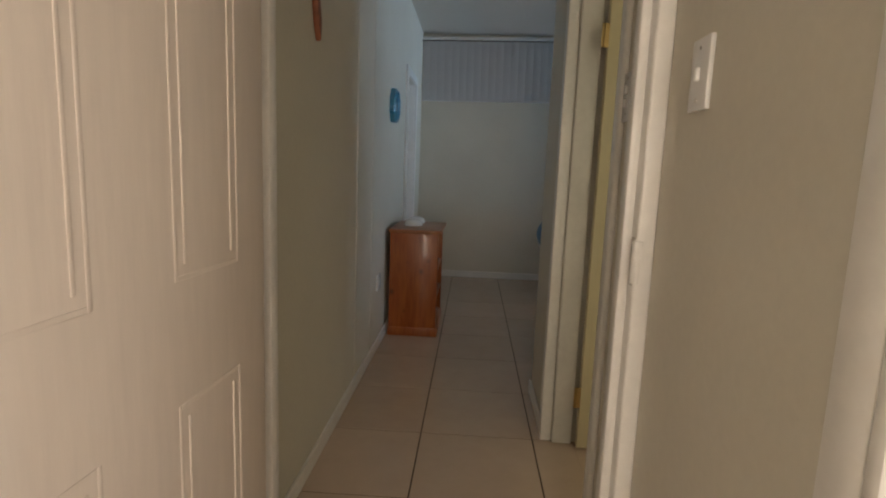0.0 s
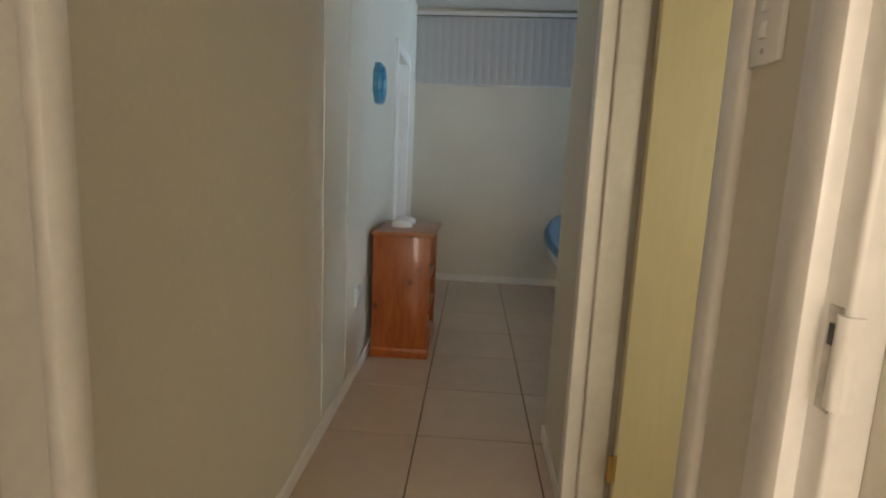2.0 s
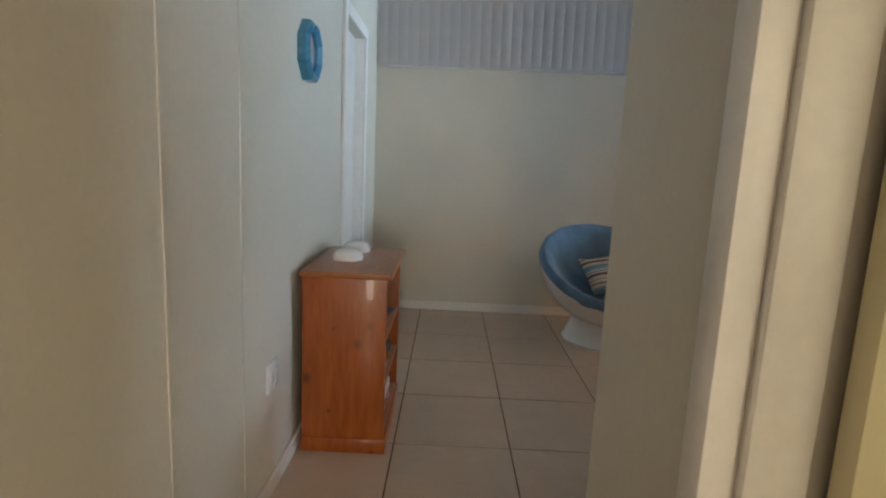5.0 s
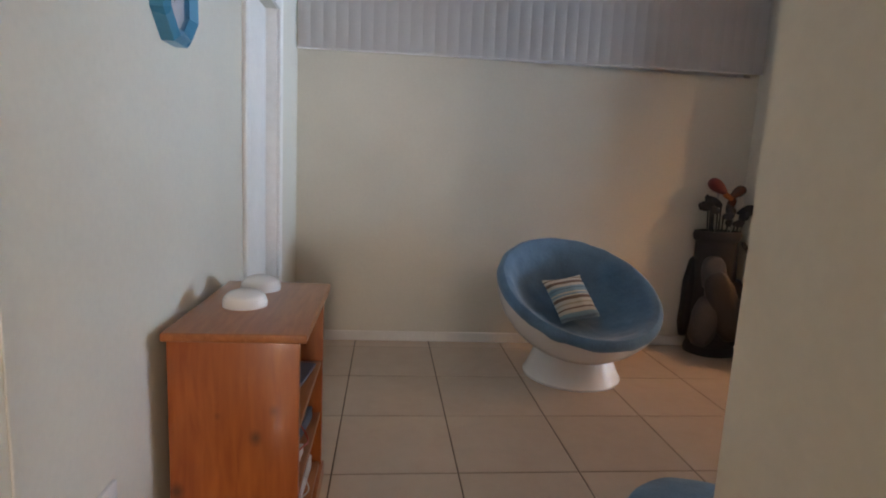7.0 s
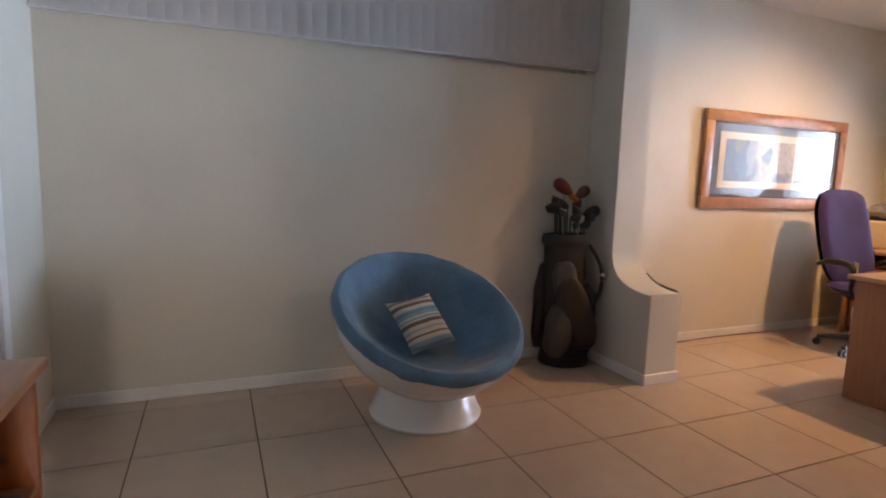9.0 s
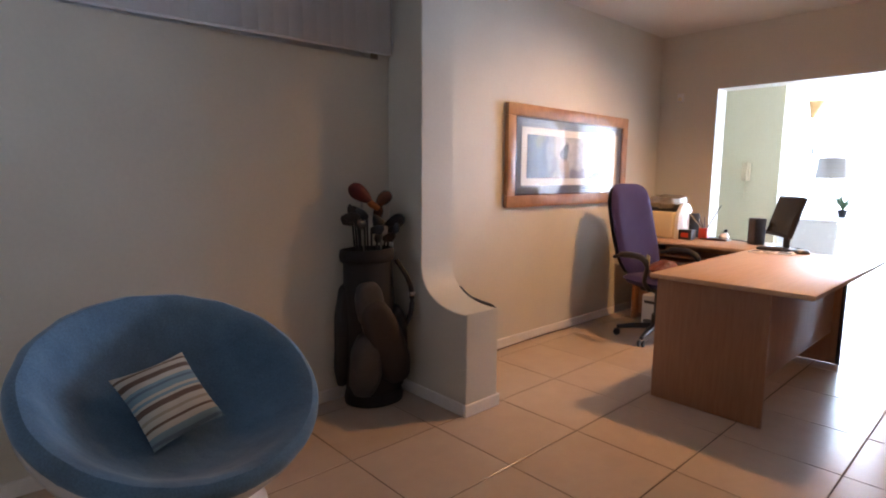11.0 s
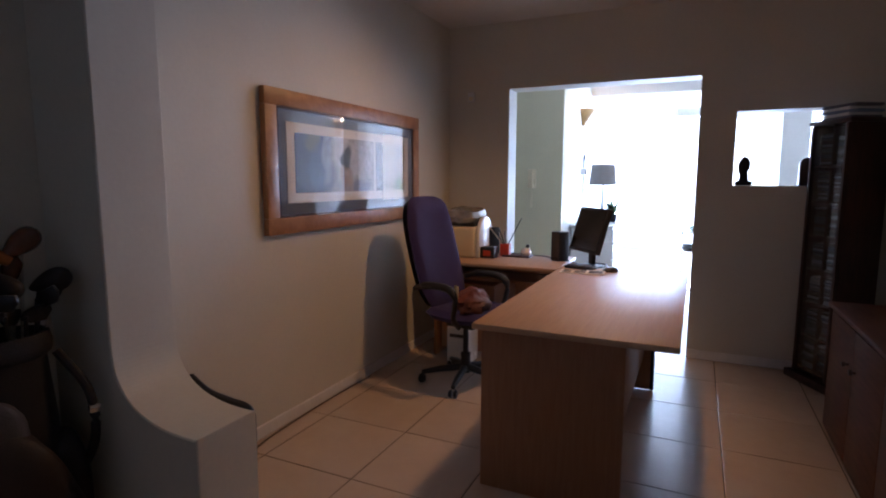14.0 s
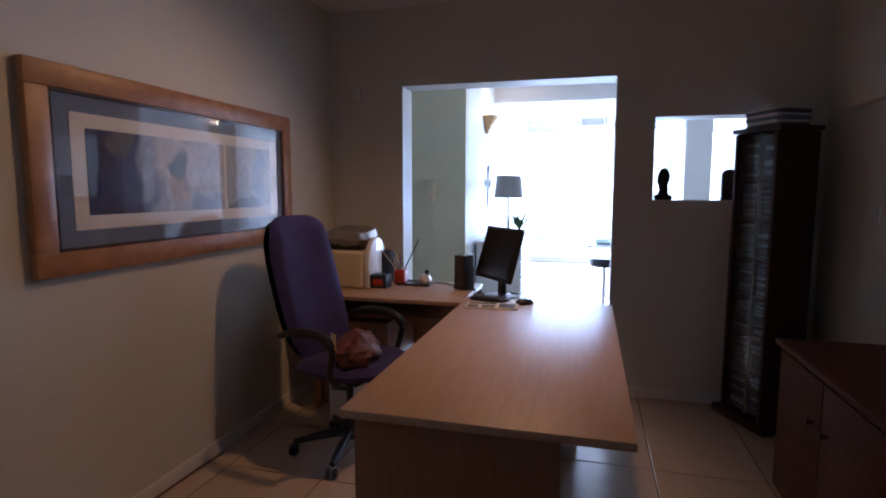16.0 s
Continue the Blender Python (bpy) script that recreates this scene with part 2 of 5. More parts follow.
GLOSS_WHITE = material("white_gloss_paint", (0.80, 0.785, 0.76), 0.32, grain=(40, 0.03), stain=(4, 0.05), bump=0.04, bump_scale=40)
DOOR_PAINT = material("off_white_door_paint", (0.74, 0.66, 0.585), 0.42, grain=(60, 0.03), stain=(3, 0.05), bump=0.06, stretch=(1, 1, 0.12))
YELLOW_DOOR = material("cream_door_paint", (0.72, 0.66, 0.44), 0.4, grain=(60, 0.02), stain=(3, 0.04), bump=0.05, stretch=(1, 1, 0.12))
TILE = glazed_tile("beige_glazed_tile", (0.515, 0.405, 0.315), (0.575, 0.455, 0.36), 0.22)
GROUT = material("brown_grout", (0.075, 0.050, 0.035), 0.9, grain=(120, 0.2), stain=(4, 0.2))
# pine of sides and back darkened for the shade inside; top is paler
PINE_SHADED = wood("stained_pine_shaded", (0.29, 0.066, 0.010), (0.40, 0.112, 0.020), 0.36, along=(7, 7, 0.8), knots=5.5, coat=0.15)
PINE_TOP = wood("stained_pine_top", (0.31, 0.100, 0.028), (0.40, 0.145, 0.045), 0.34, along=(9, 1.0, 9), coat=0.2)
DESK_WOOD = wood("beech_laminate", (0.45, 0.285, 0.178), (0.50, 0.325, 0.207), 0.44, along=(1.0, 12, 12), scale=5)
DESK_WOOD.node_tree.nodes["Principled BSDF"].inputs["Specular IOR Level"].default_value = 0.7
# darker copy of the laminate: shade on the uprights is in the colour
DESK_SHADED = wood("beech_laminate_upright_shaded", (0.29, 0.130, 0.064), (0.34, 0.165, 0.085), 0.45, along=(12, 12, 1.0), scale=5)
FRAME_WOOD = wood("oak_frame", (0.30, 0.135, 0.05), (0.46, 0.23, 0.095), 0.4, along=(2, 8, 2), scale=6)
DARK_WOOD = wood("dark_mahogany", (0.026, 0.008, 0.006), (0.055, 0.017, 0.012), 0.4, along=(10, 10, 1))
CAB_WOOD = wood("red_brown_veneer", (0.095, 0.032, 0.017), (0.145, 0.053, 0.029), 0.5, along=(1, 8, 8))
CAB_WOOD.node_tree.nodes["Principled BSDF"].inputs["Specular IOR Level"].default_value = 0.15
CARVED = material("carved_red_wood", (0.22, 0.07, 0.03), 0.5, grain=(40, 0.25), stain=(8, 0.2), bump=0.2)
BLIND = material("grey_white_blind_fabric", (0.88, 0.87, 0.88), 0.85, grain=(300, 0.05), stain=(4, 0.04), bump=0)
CHROME = material("chrome", (0.75, 0.75, 0.76), 0.18, 1.0, bump=0)
CLUB_STEEL = material("dull_club_steel", (0.055, 0.052, 0.055), 0.34, 1.0, grain=(60, 0.2), bump=0)
STEEL = material("worn_steel", (0.45, 0.43, 0.40), 0.4, 1.0, grain=(60, 0.2))
BRASS = material("brass", (0.55, 0.40, 0.18), 0.35, 1.0)
WHITE_PLASTIC = material("white_plastic", (0.80, 0.80, 0.80), 0.25, grain=(30, 0.01), stain=(4, 0.02), bump=0)
CREAM_PLASTIC = material("cream_plastic", (0.72, 0.63, 0.45), 0.4, grain=(30, 0.02), bump=0.02)
BLACK_PLASTIC = material("black_plastic", (0.018, 0.018, 0.022), 0.35, grain=(80, 0.15), bump=0.05)
BOWL_WHITE = material("white_moulded_shell", (0.80, 0.79, 0.77), 0.2, grain=(30, 0.01), stain=(3, 0.03), bump=0)
BLUE_FABRIC = material("blue_corduroy", (0.098, 0.192, 0.300), 0.95, grain=(160, 0.14), stain=(4.5, 0.22), bump=0.8, bump_scale=9, sheen=0.3)
PURPLE_FABRIC = material("purple_blue_upholstery", (0.036, 0.025, 0.120), 0.92, grain=(200, 0.12), stain=(5, 0.08), bump=0.25, bump_scale=350, sheen=0.05)
BAG_BLACK = material("black_bag_fabric", (0.013, 0.010, 0.013), 0.62, grain=(150, 0.2), stain=(6, 0.2), bump=0.25, bump_scale=200)
BAG_GREY = material("grey_bag_panel", (0.066, 0.058, 0.060), 0.6, grain=(150, 0.15), stain=(6, 0.15), bump=0.25, bump_scale=200)
BAG_BROWN = material("dark_brown_bag_panel", (0.026, 0.016, 0.016), 0.5, grain=(150, 0.15), stain=(6, 0.15), bump=0.25, bump_scale=200)
RED_COVER = material("red_headcover", (0.10, 0.006, 0.009), 0.6, grain=(90, 0.15), bump=0.15)
ORANGE = material("orange_cloth", (0.42, 0.12, 0.025), 0.6, grain=(90, 0.1))
CLUB_WOOD = material("glossy_brown_club_head", (0.10, 0.030, 0.013), 0.25, grain=(40, 0.2), coat=0.5)
TEAL = material("teal_enamel", (0.035, 0.21, 0.36), 0.28, grain=(40, 0.06), coat=0.3)
CLOCK_FACE = material("pale_lilac_dial", (0.55, 0.55, 0.62), 0.4, bump=0)
LEATHER = material("red_brown_leather", (0.13, 0.035, 0.022), 0.5, grain=(50, 0.25), stain=(8, 0.25), bump=0.5, bump_scale=40)
TAG = material("pale_tag", (0.72, 0.55, 0.30), 0.5)
MAT_BLUE = material("grey_blue_mount_card", (0.17, 0.22, 0.32), 0.85, grain=(200, 0.05))
PAPER = material("white_paper", (0.78, 0.76, 0.74), 0.85, grain=(200, 0.02))
INK = material("printed_ink", (0.10, 0.10, 0.13), 0.7)
RED_PLASTIC = material("red_plastic", (0.50, 0.055, 0.025), 0.4)
CABLE = material("brown_cable", (0.10, 0.055, 0.03), 0.6)
SHADE = material("grey_linen_lampshade", (0.30, 0.28, 0.27), 0.9, grain=(200, 0.1), bump=0.2)
IRON = material("wrought_iron", (0.03, 0.03, 0.033), 0.5, 0.6, grain=(40, 0.2))
SCONCE = material("ochre_plaster", (0.55, 0.33, 0.13), 0.7, grain=(40, 0.08), bump=0.2)
LEAF = material("green_leaf", (0.05, 0.11, 0.03), 0.5, grain=(30, 0.3), per_object=0.2)
PALE_CLOTH = material("pale_green_cloth", (0.42, 0.52, 0.48), 0.9, grain=(100, 0.06))
BRONZE = material("dark_bronze", (0.030, 0.022, 0.018), 0.4, 0.5, grain=(40, 0.2))
PICTURE = watercolour("watercolour_wash", (0.46, 0.45, 0.48), [
    (0.36, 0.36, 0.22, 0.40, (0.035, 0.045, 0.14), 0.95), (0.36, 0.50, 0.07, 0.07, (0.20, 0.19, 0.16), 0.7), (0.42, 0.34, 0.09, 0.12, (0.09, 0.12, 0.26), 0.8),
    (0.50, 0.42, 0.05, 0.16, (0.34, 0.38, 0.50), 0.7), (0.66, 0.44, 0.11, 0.16, (0.50, 0.48, 0.50), 0.9), (0.70, 0.405, 0.045, 0.065, (0.045, 0.05, 0.075), 0.95),
    (0.68, 0.30, 0.075, 0.085, (0.36, 0.24, 0.16), 0.8), (0.66, 0.20, 0.14, 0.045, (0.30, 0.26, 0.26), 0.7), (0.86, 0.23, 0.12, 0.06, (0.10, 0.10, 0.17), 0.85),
    (0.88, 0.42, 0.08, 0.16, (0.42, 0.40, 0.48), 0.6), (1.10, 0.40, 0.09, 0.20, (0.36, 0.41, 0.50), 0.7), (1.16, 0.20, 0.16, 0.06, (0.06, 0.08, 0.09), 0.85),
    (1.30, 0.40, 0.06, 0.22, (0.16, 0.20, 0.28), 0.7), (1.40, 0.34, 0.06, 0.18, (0.34, 0.27, 0.22), 0.6)])
CLEAR = glass("clear_glass")
CD_MATS = [material("cd_spine_%s" % n, c, 0.3, bump=0) for n, c in
           (("blue", (0.02, 0.035, 0.08)), ("grey", (0.07, 0.08, 0.10)), ("black", (0.01, 0.01, 0.014)), ("white", (0.20, 0.23, 0.28)), ("red", (0.035, 0.012, 0.014)))]
STRAW, CREAM, BROWN, SKY, DUSK = (0.36, 0.32, 0.25), (0.52, 0.49, 0.42), (0.15, 0.10, 0.075), (0.20, 0.32, 0.39), (0.13, 0.20, 0.27)
STRIPES = stripes("striped_cushion_cloth", [SKY, DUSK, SKY, SKY, CREAM, CREAM, BROWN, CREAM, CREAM, STRAW, CREAM, CREAM, BROWN, BROWN, CREAM, SKY, CREAM, SKY, SKY, DUSK, SKY, CREAM, CREAM, BROWN, BROWN, CREAM, CREAM, BROWN, CREAM, CREAM], 1, 0.30)


# ---- mesh helpers ----
def add_box(bm, x0, x1, y0, y1, z0, z1, bevel=0.0, seg=2):
    b = bmesh.new()
    bmesh.ops.create_cube(b, size=1)
    for v in b.verts:
        v.co = Vector((x0 + (v.co.x + 0.5) * (x1 - x0), y0 + (v.co.y + 0.5) * (y1 - y0), z0 + (v.co.z + 0.5) * (z1 - z0)))
    if bevel:
        bmesh.ops.bevel(b, geom=b.edges[:], offset=bevel, segments=seg, affect="EDGES", profile=0.5)
    return merge(bm, b)


def merge(bm, other, m=None):
    if m is not None:
        other.transform(m)
    tmp = bpy.data.meshes.new("tmp")
    other.to_mesh(tmp)
    other.free()
    bm.from_mesh(tmp)
    bpy.data.meshes.remove(tmp)
    return bm


def box(x0, x1, y0, y1, z0, z1, bevel=0.0, seg=2):
    return add_box(bmesh.new(), x0, x1, y0, y1, z0, z1, bevel, seg)


def lathe(profile, steps=32, wobble=None):
    """A surface of revolution round z from (radius, height) pairs, closed at radius 0."""
    bm = bmesh.new()
    rings = []
    for r, z in profile:
        if r < 1e-5:
            rings.append([bm.verts.new((0, 0, z))])
        else:
            rings.append([bm.verts.new((r * math.cos(a) * 1.0, r * math.sin(a), z)) for a in (2 * math.pi * i / steps for i in range(steps))])
    for a, b in zip(rings, rings[1:]):
        for i in range(steps):
            j = (i + 1) % steps
            if len(a) == 1 and len(b) == 1:
                continue
            if len(a) == 1:
                bm.faces.new((a[0], b[i], b[j]))
            elif len(b) == 1:
                bm.faces.new((a[i], a[j], b[0]))
            else:
                bm.faces.new((a[i], a[j], b[j], b[i]))
    if wobble:
        for v in bm.verts:
            v.co += wobble(v.co)
    bmesh.ops.recalc_face_normals(bm, faces=bm.faces[:])
    return bm


def tube(points, radius, steps=8, cyclic=False):
    """A round rod along a line of points."""
    bm = bmesh.new()
    pts = [Vector(p) for p in points]
    rings = []
    for i, p in enumerate(pts):
        d = (pts[min(i + 1, len(pts) - 1)] - pts[max(i - 1, 0)]).normalized()
        q = d.to_track_quat("Z", "Y")
        r = radius[i] if isinstance(radius, (list, tuple)) else radius
        rings.append([bm.verts.new(p + q @ Vector((r * math.cos(a), r * math.sin(a), 0))) for a in (2 * math.pi * k / steps for k in range(steps))])
    for a, b in zip(rings, rings[1:]):
        for i in range(steps):
            bm.faces.new((a[i], a[(i + 1) % steps], b[(i + 1) % steps], b[i]))
    bm.faces.new(rings[0][::-1]), bm.faces.new(rings[-1])
    bmesh.ops.recalc_face_normals(bm, faces=bm.faces[:])
    return bm


def arc(points, n=10):
    """A smooth line through points (Catmull-Rom)."""
    p = [Vector(q) for q in points]
    p = [2 * p[0] - p[1]] + p + [2 * p[-1] - p[-2]]
    out = []
    for i in range(1, len(p) - 2):
        for s in range(n):
            t = s / n
            a, b, c, d = p[i - 1:i + 3]
            out.append(0.5 * (2 * b + (c - a) * t + (2 * a - 5 * b + 4 * c - d) * t * t + (3 * b - a - 3 * c + d) * t ** 3))
    return out + [p[-2]]


def prism(outline, depth, bevel=0.0):
    """An outline in x and z, drawn out along y from 0 to depth."""
    bm = bmesh.new()
    front = [bm.verts.new((x, 0, z)) for x, z in outline]
    back = [bm.verts.new((x, depth, z)) for x, z in outline]
    bm.faces.new(front), bm.faces.new(back[::-1])
    for i in range(len(outline)):
        j = (i + 1) % len(outline)
        bm.faces.new((front[j], front[i], back[i], back[j]))
    bmesh.ops.recalc_face_normals(bm, faces=bm.faces[:])
    if bevel:
        bmesh.ops.bevel(bm, geom=bm.edges[:], offset=bevel, segments=2, affect="EDGES", profile=0.5)
    return bm


def finish(ob, bm, mat, smooth):
    bm.to_mesh(ob.data)
    bm.free()
    ob.data.materials.append(mat)
    if smooth:
        for p in ob.data.polygons:
            p.use_smooth = True
        ob.data.set_sharp_from_angle(angle=radians(38))
    return ob


def part(name, bm, mat, parent, label="", smooth=True):
    ob = finish(new(name, bpy.data.meshes.new(name)), bm, mat, smooth)
    ob.parent = parent
    if label:
        tagged(ob, label)
    return ob


def structure(name, bm, mat, label, category, smooth=False):
    return tagged(finish(new(name, bpy.data.meshes.new(name)), bm, mat, smooth), label, category, kind="structure")


def thing(name, at, label, category, group="", turn=0.0):
    ob = new(name)
    ob.matrix_world = pose(*at, 0, 0, turn)
    ob.empty_display_size = 0.1
    return tagged(ob, label, category, group)


def solid(name, bm, mat, at, label, category, group="", turn=0.0, smooth=True):
    ob = finish(new(name, bpy.data.meshes.new(name)), bm, mat, smooth)
    ob.matrix_world = pose(*at, 0, 0, turn)
    return tagged(ob, label, category, group)


# ---- large structure ----
X0, YN, YS, XE, H = -0.405, 2.14, -0.972, 5.97, 2.575

bm = box(X0 - 0.16, X0, -5.7, 0.87, 0, H)
add_box(bm, X0 - 0.16, X0, 1.50, YN, 0, H)
add_box(bm, X0 - 0.16, X0, 0.87, 1.50, 1.95, H)
structure("wall_west", bm, WALL, "cream painted wall along the passage", "wall")
bm = box(X0 - 0.16, 7.5, YN, YN + 0.16, 0, 1.90)
add_box(bm, X0 - 0.16, -0.32, YN, YN + 0.16, 1.90, H)
add_box(bm, 2.62, 7.5, YN, YN + 0.16, 1.90, H)
add_box(bm, -0.32, 2.62, YN, YN + 0.16, 2.50, H)
structure("wall_north", bm, WALL, "cream painted wall under the long high blind", "wall")
bm = box(XC, XC + 0.116, -1.50, YS, 0, H)
add_box(bm, XC, XC + 0.13, -3.36, -2.36, 0, H)
add_box(bm, XC, XC + 0.13, -5.7, -4.18, 0, H)
add_box(bm, XC, XC + 0.13, -2.36, -1.50, 2.02, H)
add_box(bm, XC, XC + 0.13, -4.18, -3.36, 2.02, H)
structure("wall_passage_east", bm, WALL, "cream painted passage wall with two doorways", "wall")
structure("wall_south", box(XC + 0.116, XE, YS - 0.14, YS, 0, H), WALL, "cream painted wall behind the low cabinet", "wall")
structure("bulkhead", box(4.2, 5.6, YS, YS + 0.05, 1.76, H), WALL, "shallow cream painted bulkhead on the wall", "wall")
bm = box(XE, XE + 0.2, 1.605, YN, 0, H)
add_box(bm, XE, XE + 0.2, 0.19, 1.605, 2.05, H)
add_box(bm, XE, XE + 0.2, -0.045, 0.19, 0, H)
add_box(bm, XE, XE + 0.2, -0.62, -0.045, 0, 1.28)
add_box(bm, XE, XE + 0.2, -0.62, -0.045, 1.79, H)
add_box(bm, XE, XE + 0.2, -1.4, -0.62, 0, H)
structure("wall_east", bm, WALL, "cream painted wall with a wide opening and a small hatch", "wall")
structure("wall_back", box(X0 - 0.16, XC + 0.13, -5.95, -5.8, 0, H), WALL, "cream painted wall at the start of the passage", "wall")
# side room
bm = box(2.6, 2.75, -3.3, -2.75, 0, H)
add_box(bm, 2.6, 2.75, -1.65, YS - 0.14, 0, H)
add_box(bm, 2.6, 2.75, -2.75, -1.65, 0, 0.9)
add_box(bm, 2.6, 2.75, -2.75, -1.65, 2.1, H)
add_box(bm, XC + 0.13, 1.1, -3.42, -3.3, 0, H)
add_box(bm, 2.2, 2.6, -3.42, -3.3, 0, H)
add_box(bm, 1.1, 2.2, -3.42, -3.3, 0, 0.9)
add_box(bm, 1.1, 2.2, -3.42, -3.3, 2.1, H)
add_box(bm, XC + 0.116, 2.6, -1.50, -1.38, 0, H)
# unseen opaque panes that block sky and sun behind the side room lamps
structure("window_3", box(2.70, 2.712, -2.75, -1.65, 0.9, 2.1), BOWL_WHITE, "opaque unseen pane added to keep sky and sun out of the side room", "window")
structure("window_4", box(1.1, 2.2, -3.418, -3.406, 0.9, 2.1), BOWL_WHITE, "opaque unseen pane added to keep sky and sun out of the side room", "window")
structure("wall_side_room", bm, WALL, "plain cream walls of the side room", "wall")
# bright room beyond the opening
structure("wall_intercom", box(7.5, 7.62, 1.5, YN, 0, H), PALE_YELLOW, "cream painted wall with the intercom handset", "wall")
bm = bmesh.new()
add_box(bm, 7.62, 12.6, 1.5, 1.62, 0, H)
add_box(bm, 12.6, 12.75, 1.5, 1.62, 0, H)
add_box(bm, 12.6, 12.75, -1.4, 1.5, 2.05, H)
add_box(bm, 12.6, 12.75, -1.4, -1.2, 0, 2.05)
add_box(bm, XE + 0.2, 10.6, -1.55, -1.4, 0, H)
add_box(bm, 12.5, 12.75, -1.55, -1.4, 0, H)
add_box(bm, 10.6, 12.5, -1.55, -1.4, 0, 0.92)
add_box(bm, 10.6, 12.5, -1.55, -1.4, 2.2, H)
structure("wall_bright_room", bm, WHITE_WALL, "white painted walls of the bright room", "wall")
bm = box(9.1, 9.35, -1.4, 1.5, 2.40, H)
add_box(bm, 12.42, 12.46, -1.4, 1.5, 1.97, 2.38)
add_box(bm, 8.6, 8.82, -0.88, -0.62, 0, H)
structure("beam", bm, WHITE_WALL, "white plastered beams and column of the bright room", "beam")
bm = box(X0 - 0.16, XE + 0.2, YS - 0.14, YN + 0.16, H, H + 0.12)
add_box(bm, X0 - 0.16, 2.75, -5.95, YS - 0.14, H, H + 0.12)
add_box(bm, XE + 0.2, 12.75, -1.55, YN + 0.16, H, H + 0.12)
structure("ceiling", bm, CEIL, "plain off-white painted ceiling", "ceiling")
structure("ground", box(-60, 90, -60, 60, -0.35, -0.12), material("pale_paving", (0.42, 0.40, 0.36), 0.8, stain=(0.8, 0.15)), "pale paved ground outside the house", "ground")

def outlook(name, bm, label):
    """Overcast daylight and pale garden far outside the glass, out of focus."""
    m = bpy.data.materials.new(name)
    m.use_nodes = True
    n, k = m.node_tree.nodes, m.node_tree.links
    n.remove(n["Principled BSDF"])
    em, tc, no, ra = n.new("ShaderNodeEmission"), n.new("ShaderNodeTexCoord"), n.new("ShaderNodeTexNoise"), n.new("ShaderNodeValToRGB")
    no.inputs["Scale"].default_value, no.inputs["Detail"].default_value = 2.6, 6
    e = ra.color_ramp.elements
    e[0].position, e[0].color, e[1].position, e[1].color = 0.30, (0.26, 0.40, 0.30, 1), 0.50, (0.84, 0.94, 1.0, 1)
    k.new(tc.outputs["Object"], no.inputs["Vector"]), k.new(no.outputs[0], ra.inputs[0]), k.new(ra.outputs[0], em.inputs[0])
    em.inputs[1].default_value = 9.0
    k.new(em.outputs[0], n["Material Output"].inputs["Surface"])
    return structure(name, bm, m, label, "backdrop")


outlook("backdrop", box(14.4, 14.45, -4, 4, -0.1, 4.5), "bright garden and sky outside the sliding door")
outlook("backdrop_side", box(7, 14.3, -4.05, -4, -0.1, 4.5), "bright garden and sky outside the side window")

# stub wall with a swept foot beside the golf bag
bm = bmesh.new()
curve = [(1.84 - 0.355 * (1 - math.cos(a) ** 0.8), 0.548 + 0.24 * (1 - math.sin(a) ** 0.8)) for a in (math.pi / 2 * i / 28 for i in range(29))]
outline = [(YN, 0), (1.475, 0), (1.475, 0.555)] + curve[::-1] + [(1.84, H), (YN, H)]
left = [bm.verts.new((2.69, y, z)) for y, z in outline]
right = [bm.verts.new((2.930, y, z)) for y, z in outline]
bm.faces.new(left), bm.faces.new(right[::-1])
for i in range(len(outline)):
    j = (i + 1) % len(outline)
    bm.faces.new((left[j], left[i], right[i], right[j]))
bmesh.ops.recalc_face_normals(bm, faces=bm.faces[:])
bmesh.ops.bevel(bm, geom=[e for e in bm.edges if e.calc_face_angle(0) > 0.6], offset=0.004, segments=1, affect="EDGES", profile=0.5)
structure("wall_stub", bm, WALL, "cream painted stub wall with a swept curved foot", "wall")


def skirting(name, runs, label="low white painted baseboard"):
    bm = bmesh.new()
    for x0, x1, y0, y1 in runs:
        add_box(bm, x0, x1, y0, y1, 0.0, 0.068, 0.004, 1)
    structure(name, bm, GLOSS_WHITE, label, "baseboard")


t_ = 0.013
skirting("baseboard", [(X0, X0 + t_, -2.56, 0.81), (X0, X0 + t_, 1.57, YN), (X0 + t_, 2.69, YN - t_, YN), (2.69 - t_, 2.69, 1.475, YN - t_),
                       (2.69 - t_, 2.930 + t_, 1.475 - t_, 1.475), (2.930, 2.930 + t_, 1.475, YN - t_), (2.930 + t_, XE, YN - t_, YN),
                       (XE - t_, XE, 1.605, YN - t_), (XE - t_, XE, YS, 0.19), (XC - t_, XC, -1.455, YS + t_), (XC - t_, XC, -2.58, -2.41),
                       (XC - t_, XC, -3.29, -2.745), (XC, XE - t_, YS, YS + t_)])


# ---- door frames and doors ----
def moulding(bm, x0, x1, y0, y1, z0, z1):
    add_box(bm, x0, x1, y0, y1, z0, z1, 0.006, 2)


# frame across the passage
bm = box(X0, -0.27, -2.755, -2.585, 0, 2.06, 0.004)
add_box(bm, 0.513, XC, -2.724, -2.60, 0, 2.06, 0.006, 3)
add_box(bm, X0, XC, -2.755, -2.585, 2.06, 2.12, 0.004)
moulding(bm, 0.493, 0.515, -2.690, -2.650, 0, 2.06)
moulding(bm, -0.272, -0.25, -2.66, -2.615, 0, 2.06)
moulding(bm, 0.520, XC, -2.602, -2.580, 0, 2.10)
structure("door_frame_1", bm, GLOSS_WHITE, "white painted door frame across the passage", "door frame", True)
structure("wall_over_door", box(X0, XC, -2.75, -2.59, 2.12, H), WALL, "cream painted wall over the passage door", "wall")

